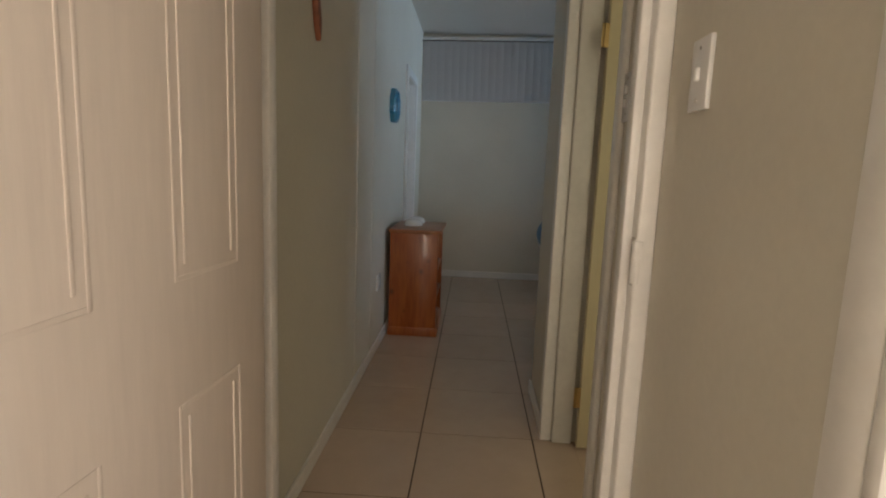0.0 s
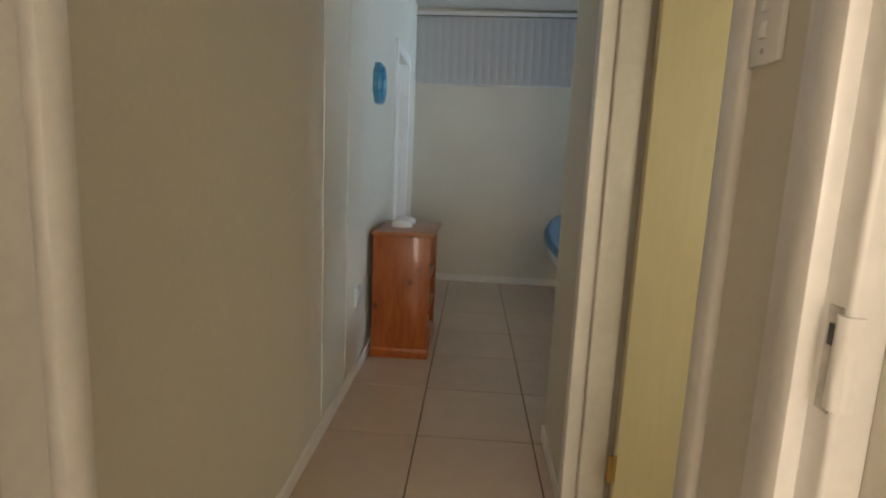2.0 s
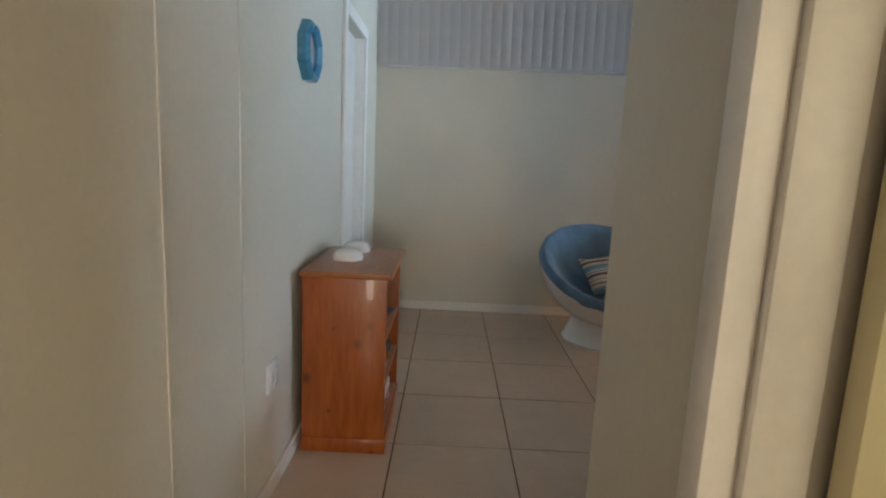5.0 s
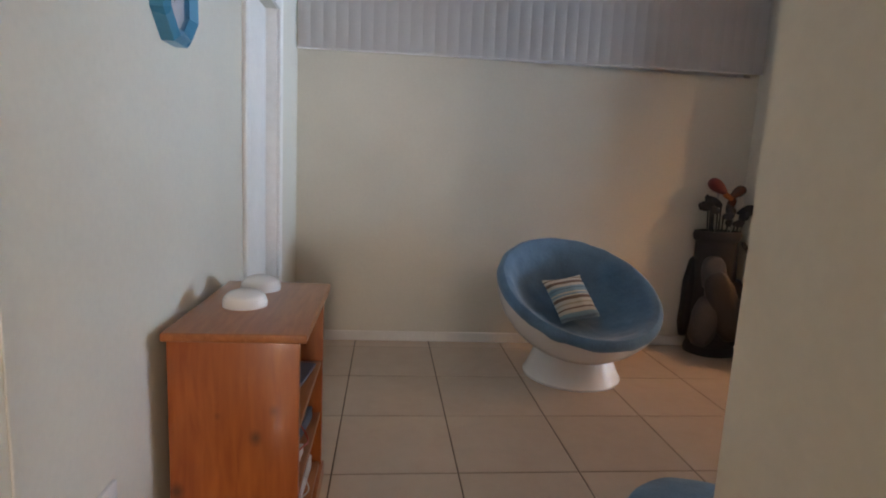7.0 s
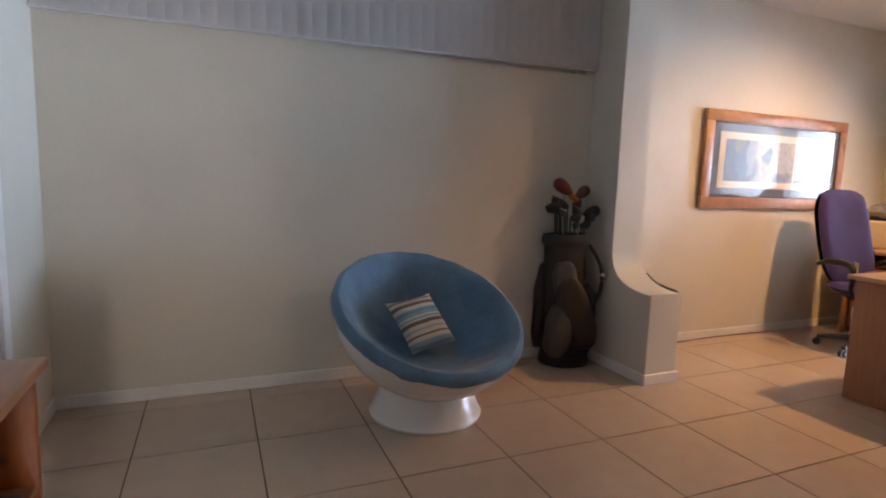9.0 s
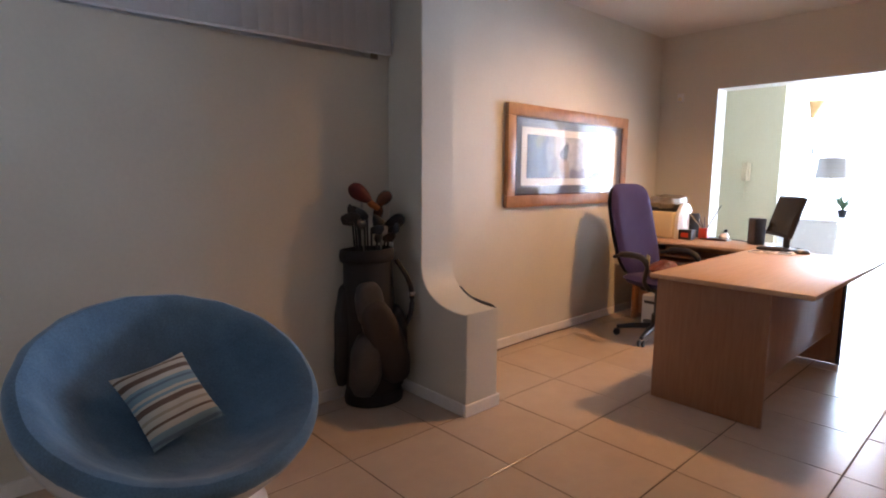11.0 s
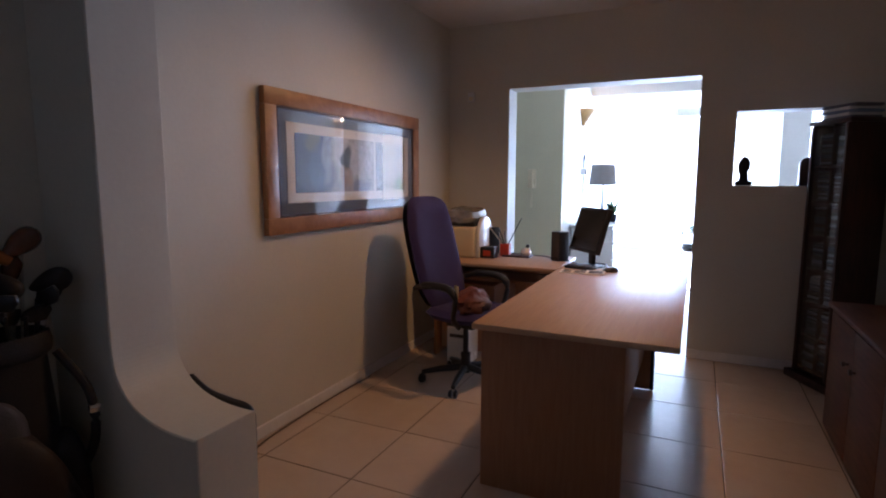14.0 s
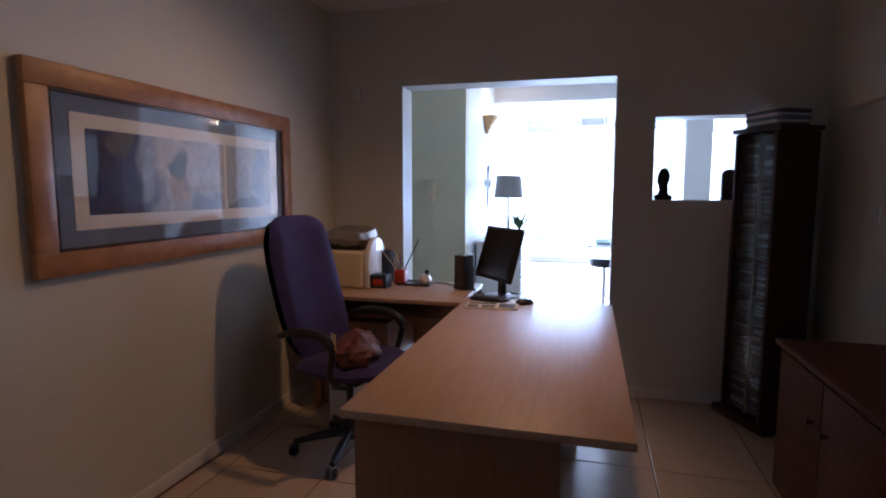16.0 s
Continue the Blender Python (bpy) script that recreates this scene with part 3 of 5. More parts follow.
plate = thing("strike_plate", (0.513, -2.702, 0.968), "worn steel strike plate let into the white jamb", "strike plate")
part("plate", box(-0.0025, 0.0005, -0.016, 0.003, 0, 0.098, 0.001, 1), STEEL, plate)
part("latch_hole", box(-0.0036, -0.0026, -0.011, -0.003, 0.062, 0.082), BLACK_PLASTIC, plate, "dark latch hole")
bm = tube(arc([(-0.0015, -0.012, 0.049), (-0.004, -0.020, 0.049), (0.001, -0.0255, 0.049), (0.012, -0.0245, 0.049)], 4), 0.003, 8)
for v in bm.verts:
    v.co.z = 0.006 if v.co.z < 0.049 else 0.092
part("lip", bm, GLOSS_WHITE, plate, "paint-covered rounded lip")


def panel_door(name, width, height, thick, mat, label, rows, at, turn, columns=2):
    """A leaf whose panels are sunk behind raised mouldings; the hinge edge is at the origin and the leaf runs along +x."""
    leaf = thing(name, at, label, "door", turn=turn)
    part("leaf", box(0, width, 0, thick, 0.008, height, 0.003), mat, leaf)
    stile, mid = 0.105, 0.16
    pw = (width - 2 * stile - (columns - 1) * mid) / columns
    for z0, z1 in rows:
        for c in range(columns):
            x0 = stile + c * (pw + mid)
            for side in (-1, 1):
                y = -0.0 if side < 0 else thick
                bm = bmesh.new()
                w, d = 0.008, 0.0010
                ya, yb = (y - d, y + 0.002) if side < 0 else (y - 0.002, y + d)
                for a in ((x0, x0 + w, z0, z1), (x0 + pw - w, x0 + pw, z0, z1)):
                    add_box(bm, a[0], a[1], ya, yb, a[2], a[3], 0.0014, 2)
                for a in ((z0, z0 + w), (z1 - w, z1)):
                    add_box(bm, x0 + w, x0 + pw - w, y - 0.0006, y + 0.0006, a[0], a[1], 0.0005, 1)
                for a in ((x0 + 0.024, x0 + 0.031, z0 + 0.024, z1 - 0.024), (x0 + pw - 0.031, x0 + pw - 0.024, z0 + 0.024, z1 - 0.024)):
                    add_box(bm, a[0], a[1], (y - 0.0015 if side < 0 else y - 0.0015), (y + 0.0015 if side < 0 else y + 0.0015), a[2], a[3], 0.0012, 2)
                part("panel", bm, mat, leaf)
    return leaf


door = panel_door("door_1", 0.76, 2.04, 0.038, DOOR_PAINT, "off-white panelled door standing open into the passage",
                  [(0.18, 0.82), (1.01, 1.90)], (-0.262, -2.765, 0), -93.0)
handle_z = 1.03
bm = merge(bmesh.new(), lathe([(0.0, 0), (0.026, 0), (0.026, 0.006), (0.010, 0.010), (0.010, 0.045), (0, 0.045)], 20), pose(0.70, 0.0, handle_z, 90, 0, 0))
merge(bm, tube([(0.70, -0.042, handle_z), (0.60, -0.044, handle_z)], 0.009, 10))
part("door_handle", bm, CHROME, door, "chrome lever handle")

# doorway to the side room, its frame and the open leaf
bm = bmesh.new()
add_box(bm, XC - 0.016, XC + 0.030, -1.506, -1.445, 0, 2.07, 0.005)
add_box(bm, XC + 0.034, XC + 0.118, -1.522, -1.4985, 0, 2.05, 0.004)
add_box(bm, XC - 0.016, XC + 0.004, -2.415, -2.363, 0, 2.07, 0.009, 3)
add_box(bm, XC - 0.006, XC + 0.118, -2.3615, -2.340, 0, 2.05, 0.004)
add_box(bm, XC + 0.02, XC + 0.05, -2.340, -2.328, 0, 2.03, 0.004)
add_box(bm, XC + 0.006, XC + 0.118, -2.340, -1.519, 1.998, 2.0195, 0.004)
structure("door_frame_2", bm, GLOSS_WHITE, "white painted frame of the side room doorway", "door frame", True)
leaf = thing("door_2", (XC + 0.122, -1.531, 0), "plain cream door standing wide open into the side room", "door", turn=-1)
part("leaf", box(0.012, 0.80, -0.040, 0.0, 0.01, 2.01, 0.003), YELLOW_DOOR, leaf)
for z in (0.24, 1.72):
    bm = merge(bmesh.new(), lathe([(0, -0.045), (0.006, -0.045), (0.006, 0.045), (0, 0.045)], 10), pose(-0.004, -0.046, z))
    add_box(bm, -0.016, 0.012, -0.047, -0.0445, z - 0.045, z + 0.045)
    part("hinge", bm, BRASS, leaf, "brass butt hinge")
# near doorway on the same wall
bm = box(XC - 0.020, XC, -3.36, -3.30, 0, 2.08, 0.005)
add_box(bm, XC - 0.020, XC + 0.13, -3.38, -3.36, 0, 2.05, 0.004)
structure("door_frame_3", bm, GLOSS_WHITE, "white painted architrave of the near doorway", "door frame", True)
leaf3 = thing("door_3", (XC + 0.14, -4.17, 0), "plain cream door standing open beside the passage", "door", turn=-88)
part("leaf", box(0, 0.04, 0.0, 0.785, 0.01, 2.02, 0.003), DOOR_PAINT, leaf3)

# recessed white door beside the bookcase
bm = box(X0, X0 + 0.018, 0.80, 0.87, 0, 2.02, 0.005)
add_box(bm, X0, X0 + 0.018, 1.50, 1.57, 0, 2.02, 0.005)
add_box(bm, X0, X0 + 0.018, 0.87, 1.50, 1.95, 2.02, 0.005)
add_box(bm, X0 - 0.10, X0, 1.486, 1.50, 0, 1.95, 0.002)
add_box(bm, X0 - 0.10, X0, 0.87, 0.884, 0, 1.95, 0.002)
structure("door_frame_4", bm, GLOSS_WHITE, "white painted frame of the closed white door", "door frame", True)
leaf4 = thing("door_4", (X0 - 0.09, 0.884, 0), "plain white closed door set back in the wall", "door")
part("leaf", box(0, 0.036, 0, 0.602, 0.008, 1.948, 0.003), GLOSS_WHITE, leaf4)


def switch_plate(at, label, sockets):
    """A plate on a wall that faces -x, with rockers and two screws."""
    ob = thing("light_switch", at, label, "light switch")
    part("plate", box(-0.009, 0.0, -0.036, 0.036, -0.058, 0.058, 0.003), WHITE_PLASTIC, ob)
    for z in sockets:
        part("rocker", box(-0.016, -0.008, -0.006, 0.006, z - 0.011, z + 0.011, 0.003), WHITE_PLASTIC, ob)
    for z in (-0.042, 0.042):
        part("screw", merge(bmesh.new(), lathe([(0, 0), (0.0035, 0), (0.003, 0.0015), (0, 0.0018)], 10), pose(-0.0092, 0, z, 0, -90, 0)), STEEL, ob, "small steel screw")
    return ob


switch_plate((XC, -2.878, 1.355), "white light switch plate on the passage wall", (0.0,))
switch_plate((XC, -2.4525, 1.374), "white light switch plate between two door frames", (0.016, -0.016))
ob = thing("wall_socket", (X0, -0.37, 0.44), "white double socket plate on the passage wall", "socket")
part("plate", box(0, 0.010, -0.055, 0.055, -0.05, 0.05, 0.003), WHITE_PLASTIC, ob)
for y in (-0.025, 0.025):
    part("socket_face", box(0.0095, 0.013, y - 0.017, y + 0.017, -0.02, 0.02, 0.002), WHITE_PLASTIC, ob)
ob = thing("light_switch", (5.3, YS + 0.0, 1.23), "small white switch on the cream wall", "light switch")
part("plate", box(-0.022, 0.022, 0, 0.009, -0.045, 0.045, 0.003), WHITE_PLASTIC, ob)
part("rocker", box(-0.007, 0.007, 0.008, 0.014, -0.012, 0.012, 0.002), WHITE_PLASTIC, ob)

# ---- passage and sitting corner ----
# pine bookcase, open to the room
BY = -0.090
bc = thing("bookcase", (-0.372, BY, 0), "orange stained pine bookcase with open shelves against the wall", "bookcase")
W, D, TOP = 0.335, 0.578, 0.760
part("side_panel", box(0, W, 0, 0.022, 0.03, TOP - 0.024, 0.002), PINE_SHADED, bc)
part("side_panel", box(0, W, D - 0.022, D, 0.03, TOP - 0.024, 0.002), PINE_SHADED, bc)
part("back_panel", box(0.004, 0.012, 0.022, D - 0.022, 0.03, TOP - 0.024), PINE_SHADED, bc)
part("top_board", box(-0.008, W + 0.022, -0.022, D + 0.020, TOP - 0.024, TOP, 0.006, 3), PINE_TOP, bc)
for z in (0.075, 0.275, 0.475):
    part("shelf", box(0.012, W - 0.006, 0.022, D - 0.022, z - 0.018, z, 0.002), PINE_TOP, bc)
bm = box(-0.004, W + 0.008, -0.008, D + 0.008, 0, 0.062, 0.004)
part("plinth", bm, PINE_SHADED, bc)
random.seed(4)
# papers, magazines and boxes on its shelves
for z, items in ((0.475, (("video_case", BLACK_PLASTIC, 0.05, 0.19, 0.05), ("magazine", INK, 0.14, 0.28, 0.012))),
                 (0.275, (("magazine", PAPER, 0.16, 0.28, 0.03), ("magazine", INK, 0.10, 0.26, 0.045))),
                 (0.075, (("folder", RED_PLASTIC, 0.08, 0.27, 0.02), ("magazine", PAPER, 0.14, 0.27, 0.05)))):
    y = 0.06
    for name, m, off, length, thick in items:
        ob = solid(name, box(-length / 2, length / 2, -0.10, 0.10, 0, thick, 0.002), m, (-0.37 + 0.165, BY + y + 0.11, z + 0.0005),
                   {"video_case": "stack of black video cases on the bookcase shelf", "magazine": "loose magazines lying on the bookcase shelf",
                    "folder": "red folder lying on the bookcase shelf"}[name], name.replace("_", " "), turn=random.uniform(-9, 9))
        y += 0.25
for i, (y, z) in enumerate(((0.10, 0.288), (0.13, 0.10))):
    pts = arc([(-0.10, y - 0.09, z + 0.01), (-0.06, y, z + 0.04), (-0.05, y + 0.10, z + 0.015), (-0.09, y + 0.16, z + 0.05)], 8)
    solid("cable", tube(pts, 0.0025, 6), (RED_PLASTIC, WHITE_PLASTIC)[i], (0, 0, 0), "thin loose cable hanging out of the bookcase", "cable")

# two dome lamps lying on the bookcase
for x, y, r in ((-0.240, 0.172, 0.065), (-0.240, 0.385, 0.065)):
    lamp = thing("dome_light", (x, y, TOP + 0.0005), "white domed ceiling lamp cover lying on the bookcase", "lamp cover", "lamp covers on the bookcase")
    part("rim", lathe([(0, 0), (r, 0), (r * 1.02, 0.012), (r * 0.97, 0.024), (0, 0.024)], 40), WHITE_PLASTIC, lamp)
    part("dome", lathe([(r * 0.95, 0.0235)] + [(r * 0.95 * math.cos(a), 0.0235 + 0.027 * math.sin(a)) for a in (math.pi / 2 * i / 9 for i in range(1, 9))] + [(0, 0.0505)], 40), WHITE_PLASTIC, lamp)

# wall clock
ck = thing("wall_clock", (X0, 0.066, 1.603), "octagonal teal wall clock with a pale dial", "clock")
oct_ = [(0.122 * math.cos(a), 0.122 * math.sin(a)) for a in (math.pi / 8 + math.pi / 4 * i for i in range(8))]
inn = [(0.080 * math.cos(a), 0.080 * math.sin(a)) for a in (math.pi / 8 + math.pi / 4 * i for i in range(8))]
bm = bmesh.new()
rings = [[bm.verts.new((x, y, z)) for y, z in ring] for x, ring in ((0.0, oct_), (0.032, oct_), (0.046, [(y * 0.86, z * 0.86) for y, z in oct_]), (0.030, inn), (0.012, inn))]
for a, b in zip(rings, rings[1:]):
    for i in range(8):
        bm.faces.new((a[i], a[(i + 1) % 8], b[(i + 1) % 8], b[i]))
bmesh.ops.recalc_face_normals(bm, faces=bm.faces[:])
part("rim", bm, TEAL, ck, "teal octagonal rim", False)
bm = lathe([(0, 0.010), (0.079, 0.010), (0.079, 0.016), (0, 0.016)], 32)
bm.transform(pose(0, 0, 0, 0, 90, 0))
part("dial", bm, CLOCK_FACE, ck, "pale lilac dial")
for angle, length in ((40, 0.045), (-70, 0.062)):
    bm = box(0.0175, 0.0190, -0.003, 0.003, -0.008, length, 0.0005, 1)
    bm.transform(pose(0, 0, 0, angle, 0, 0))
    part("clock_hand", bm, BLACK_PLASTIC, ck)
bm = lathe([(0, 0.026), (0.079, 0.026), (0.079, 0.028), (0, 0.028)], 32)
bm.transform(pose(0, 0, 0, 0, 90, 0))
part("cover_glass", bm, CLEAR, ck)

# carved ornament on the passage wall, a curled bird with a long pointed tail
orn = prism([(-0.16, 0.10), (-0.10, 0.135), (-0.02, 0.12), (0.05, 0.15), (0.10, 0.24), (0.14, 0.30), (0.17, 0.25), (0.15, 0.14), (0.12, 0.05), (0.145, -0.03),
             (0.135, -0.10), (0.105, -0.05), (0.085, 0.03), (0.03, 0.07), (-0.04, 0.065), (-0.11, 0.055)], 0.022, 0.005)
orn.transform(pose(0, 0, 0, 0, 0, 90))
solid("wall_ornament", orn, CARVED, (X0 + 0.022, -1.93, 1.72), "carved red-brown wooden ornament hung on the wall", "ornament")

# thin strips on the passage wall, added at a shade edge and faint ridge
for y in (-1.05, -0.62):
    structure("trim", box(X0, X0 + 0.004, y - 0.008, y + 0.008, 0.068, H, 0.0015, 1), WALL, "thin wall strip added at a shade edge and a faint ridge", "trim")

# vertical blind along the north wall
bl = thing("vertical_blind", (-0.40, YN - 0.055, 1.878), "long grey-white vertical blind closed under the ceiling", "blind")
bl.matrix_world = pose(-0.40, YN - 0.055, 1.878, 0, -0.75, 0)
LEN = 3.075
bm = box(0, LEN, -0.016, 0.020, 0.612, 0.650, 0.003)
part("head_rail", bm, WHITE_PLASTIC, bl)
# black strip that draws the shadow line below the head rail
part("cord_rail", box(0, LEN, -0.020, -0.0165, 0.604, 0.612), BLACK_PLASTIC, bl, "thin black strip standing in for the shadow under the head rail")
slat_mesh = None
n_slats = 40
for i in range(n_slats):
    if slat_mesh is None:
        b2 = bmesh.new()
        cols = 7
        vs = []
        for z in (0.004, 0.604):
            vs.append([b2.verts.new(((c / (cols - 1) - 0.5) * 0.0758, -0.0036 * math.cos((c / (cols - 1) - 0.5) * 2.6) - 0.002, z)) for c in range(cols)])
        for c in range(cols - 1):
            b2.faces.new((vs[0][c], vs[0][c + 1], vs[1][c + 1], vs[1][c]))
        bmesh.ops.solidify(b2, geom=b2.faces[:], thickness=0.0012)
        slat = part("slat", b2, BLIND, bl, smooth=False)
        slat_mesh = slat.data
    else:
        slat = new("slat", slat_mesh)
        slat.parent = bl
    slat.matrix_local = pose(0.045 + i * (LEN - 0.09) / (n_slats - 1), 0, 0)
part("bottom_chain", tube([(0.01, -0.012, 0.008), (LEN - 0.01, -0.012, 0.008)], 0.0025, 6), WHITE_PLASTIC, bl)
part("hem", box(0, LEN, -0.004, 0.012, 0.0, 0.012, 0.002, 1), BLIND, bl)
part("pull_cord", tube([(LEN - 0.015, -0.024, 0.60), (LEN - 0.012, -0.024, 0.02)], 0.003, 6), WHITE_PLASTIC, bl)


# bowl chair on a flared foot
def bowl_chair(at):
    ch = thing("bowl_chair", at, "white bowl chair with a thick blue corduroy cushion", "chair")
    part("foot", lathe([(0, 0), (0.285, 0), (0.288, 0.012), (0.275, 0.03), (0.235, 0.13), (0.222, 0.168), (0, 0.168)], 56), BOWL_WHITE, ch)
    part("swivel_ring", lathe([(0, 0.168), (0.226, 0.168), (0.226, 0.179), (0, 0.179)], 48), CARVED, ch, "thin reddish swivel ring")
    tilt = pose(-0.010, -0.060, 0.545, 27, 5, 0)
    prof = [(0.0, -0.365), (0.12, -0.358), (0.22, -0.335), (0.31, -0.290), (0.385, -0.230), (0.44, -0.155), (0.475, -0.075), (0.487, -0.020), (0.468, -0.018)]
    inner = [(0.45, -0.06), (0.41, -0.14), (0.36, -0.205), (0.29, -0.265), (0.20, -0.31), (0.11, -0.337), (0, -0.345)]
    bm = lathe(prof + inner, 64)
    bm.transform(tilt)
    part("shell", bm, BOWL_WHITE, ch, "glossy white moulded shell")

    def creases(p):
        q = noise.noise(p * 9.0) * 0.007 + noise.noise(p * 22.0) * 0.004
        a = math.atan2(p.y, p.x)
        r = math.hypot(p.x, p.y)
        fold = 0.015 * math.sin(a * 15 + 3 * noise.noise(p * 4)) * max(0, min(1, (r - 0.15) / 0.2)) * (1 if p.x < 0 else 0.4) * (1 - 0.75 * max(0, min(1, (r - 0.36) / 0.08)))
        return Vector((p.x, p.y, 0)).normalized() * fold * 0.5 + Vector((0, 0, q + fold * 0.5))

    cus = [(0.0, -0.225), (0.08, -0.222), (0.15, -0.210), (0.22, -0.184), (0.28, -0.146), (0.33, -0.098), (0.372, -0.048), (0.405, -0.006), (0.432, 0.020),
           (0.456, 0.030), (0.474, 0.022), (0.486, 0.004), (0.489, -0.016), (0.483, -0.032), (0.470, -0.040), (0.452, -0.038)]
    bm = lathe(cus, 96, creases)
    bm.transform(tilt)
    part("cushion", bm, BLUE_FABRIC, ch, "blue corduroy cushion with soft creases")
    return ch


bowl_chair((1.325, 1.57, 0))

# striped scatter cushion lying in the bowl
bm = bmesh.new()
N = 18
for side in (1, -1):
    grid = []
    for i in range(N + 1):
        row = []
        for j in range(N + 1):
            u, v = i / N * 2 - 1, j / N * 2 - 1
            puff = ((1 - abs(u) ** 2.6) * (1 - abs(v) ** 2.6)) ** 0.55
            w = noise.noise(Vector((u * 2.1, v * 2.1, side * 3))) * 0.006
            row.append(bm.verts.new((u * 0.135 * (1 - 0.07 * (1 - v * v)), v * 0.15 * (1 - 0.07 * (1 - u * u)), side * (0.052 * puff + w * puff))))
        grid.append(row)
    for i in range(N):
        for j in range(N):
            bm.faces.new((grid[i][j], grid[i + 1][j], grid[i + 1][j + 1], grid[i][j + 1]))
bmesh.ops.remove_doubles(bm, verts=bm.verts[:], dist=0.0015)
bmesh.ops.recalc_face_normals(bm, faces=bm.faces[:])
pil = solid("scatter_cushion", bm, STRIPES, (0, 0, 0), "striped scatter cushion in cream, brown and blue", "cushion")
pil.matrix_world = pose(1.288, 1.565, 0.468, 44, -6, 15)

# low blue footstool
st = thing("footstool", (1.0, -0.35, 0), "low round footstool with a blue corduroy top", "footstool")
part("foot", lathe([(0, 0), (0.19, 0), (0.17, 0.05), (0.16, 0.29), (0, 0.29)], 40), BOWL_WHITE, st)
part("cushion", lathe([(0, 0.285), (0.19, 0.285), (0.212, 0.30), (0.212, 0.345), (0.195, 0.378), (0.14, 0.393), (0, 0.398)], 56,
                      lambda p: Vector((0, 0, noise.noise(p * 10) * 0.008))), BLUE_FABRIC, st)

# golf bag with clubs
gb = thing("golf_bag", (2.475, 2.0, 0), "black and grey golf bag full of clubs standing in the corner", "golf bag", turn=-16)


def oval(prof, sx, sy, steps=36, wob=0.006):
    bm = lathe(prof, steps, lambda p: Vector((noise.noise(p * 7), noise.noise(p * 7 + Vector((5, 0, 0))), 0)) * wob)
    bm.transform(Matrix.Diagonal((sx * 1.10, sy * 1.05, 1, 1)))
    return bm


lean = pose(0, 0, 0, -1, -2, 0)
bm = oval([(0, 0), (0.13, 0), (0.145, 0.02), (0.140, 0.10), (0.132, 0.40), (0.126, 0.62), (0.122, 0.80), (0.125, 0.84), (0.115, 0.85), (0.105, 0.83), (0.10, 0.70), (0, 0.70)], 1.0, 0.85)
bm.transform(lean)
part("body", bm, BAG_BLACK, gb)
bm = oval([(0, 0), (0.150, 0), (0.155, 0.03), (0.148, 0.06), (0, 0.06)], 1.0, 0.88)
part("base", bm, BAG_BLACK, gb, "stiff black base")
bm = oval([(0.127, 0.79), (0.137, 0.80), (0.140, 0.83), (0.133, 0.86), (0.120, 0.862), (0.115, 0.84)], 1.0, 0.87)
bm.transform(lean)
part("collar", bm, BAG_BLACK, gb, "padded black top collar")


def pocket(name, at, size, mat, label, tilt=0):
    bm = bmesh.new()
    bmesh.ops.create_uvsphere(bm, u_segments=24, v_segments=16, radius=1)
    for v in bm.verts:
        s = Vector([math.copysign(abs(c) ** 0.72, c) for c in v.co])
        v.co = Vector((s.x * size[0], s.y * size[1], s.z * size[2])) + Vector((noise.noise(v.co * 2.4), noise.noise(v.co * 2.4 + Vector((3, 1, 0))), 0)) * 0.007
    bm.transform(pose(*at, 0, tilt, 0))
    return part(name, bm, mat, gb, label)


pocket("lower_pocket", (-0.078, -0.105, 0.245), (0.086, 0.074, 0.180), BAG_GREY, "grey bulging ball pocket", 8)
pocket("upper_pocket", (-0.050, -0.092, 0.570), (0.078, 0.046, 0.125), BAG_GREY, "grey curved upper pocket", -6)
pocket("front_pocket", (0.030, -0.118, 0.360), (0.100, 0.062, 0.250), BAG_BROWN, "dark brown middle pocket", -20)
pocket("side_pocket", (0.120, -0.02, 0.30), (0.065, 0.090, 0.24), BAG_BLACK, "long black side pocket")
pocket("side_pocket", (-0.165, 0.03, 0.38), (0.045, 0.060, 0.29), BAG_BLACK, "long black side pocket", 3)
part("strap", tube(arc([(0.118, -0.05, 0.80), (0.185, -0.09, 0.66), (0.19, -0.09, 0.50), (0.14, -0.06, 0.38)], 8), 0.014, 8), BAG_BLACK, gb, "padded black shoulder strap")
part("buckle", box(0.172, 0.205, -0.125, -0.10, 0.60, 0.625, 0.003), CHROME, gb, "small chrome buckle")
random.seed(11)
irons = [(-0.115, -0.01, 1.01), (-0.10, -0.05, 1.045), (-0.075, 0.0, 1.065), (-0.085, -0.02, 1.02), (-0.065, -0.06, 1.00), (-0.04, -0.03, 1.035), (-0.09, 0.03, 1.05), (-0.03, -0.07, 0.97), (0.0, -0.075, 0.93), (0.05, -0.06, 0.92),
         (0.085, -0.03, 0.95), (0.10, 0.01, 0.975)]
for i, (x, y, z) in enumerate(irons):
    club = tube([(x * 0.8, y * 0.8, 0.72), (x, y, z)], 0.0055, 8)
    head = prism([(-0.008, -0.012), (0.014, -0.020), (0.052, -0.014), (0.066, 0.014), (0.058, 0.034), (0.02, 0.026), (-0.006, 0.010)], 0.013, 0.004)
    merge(club, head, pose(x, y, z, 0, random.uniform(-25, 25), (180 if i < 7 else 0) + random.uniform(-50, 50)) @ Matrix.Scale(1.08, 4))
    part("iron_club", club, CLUB_STEEL, gb, "chrome iron club")


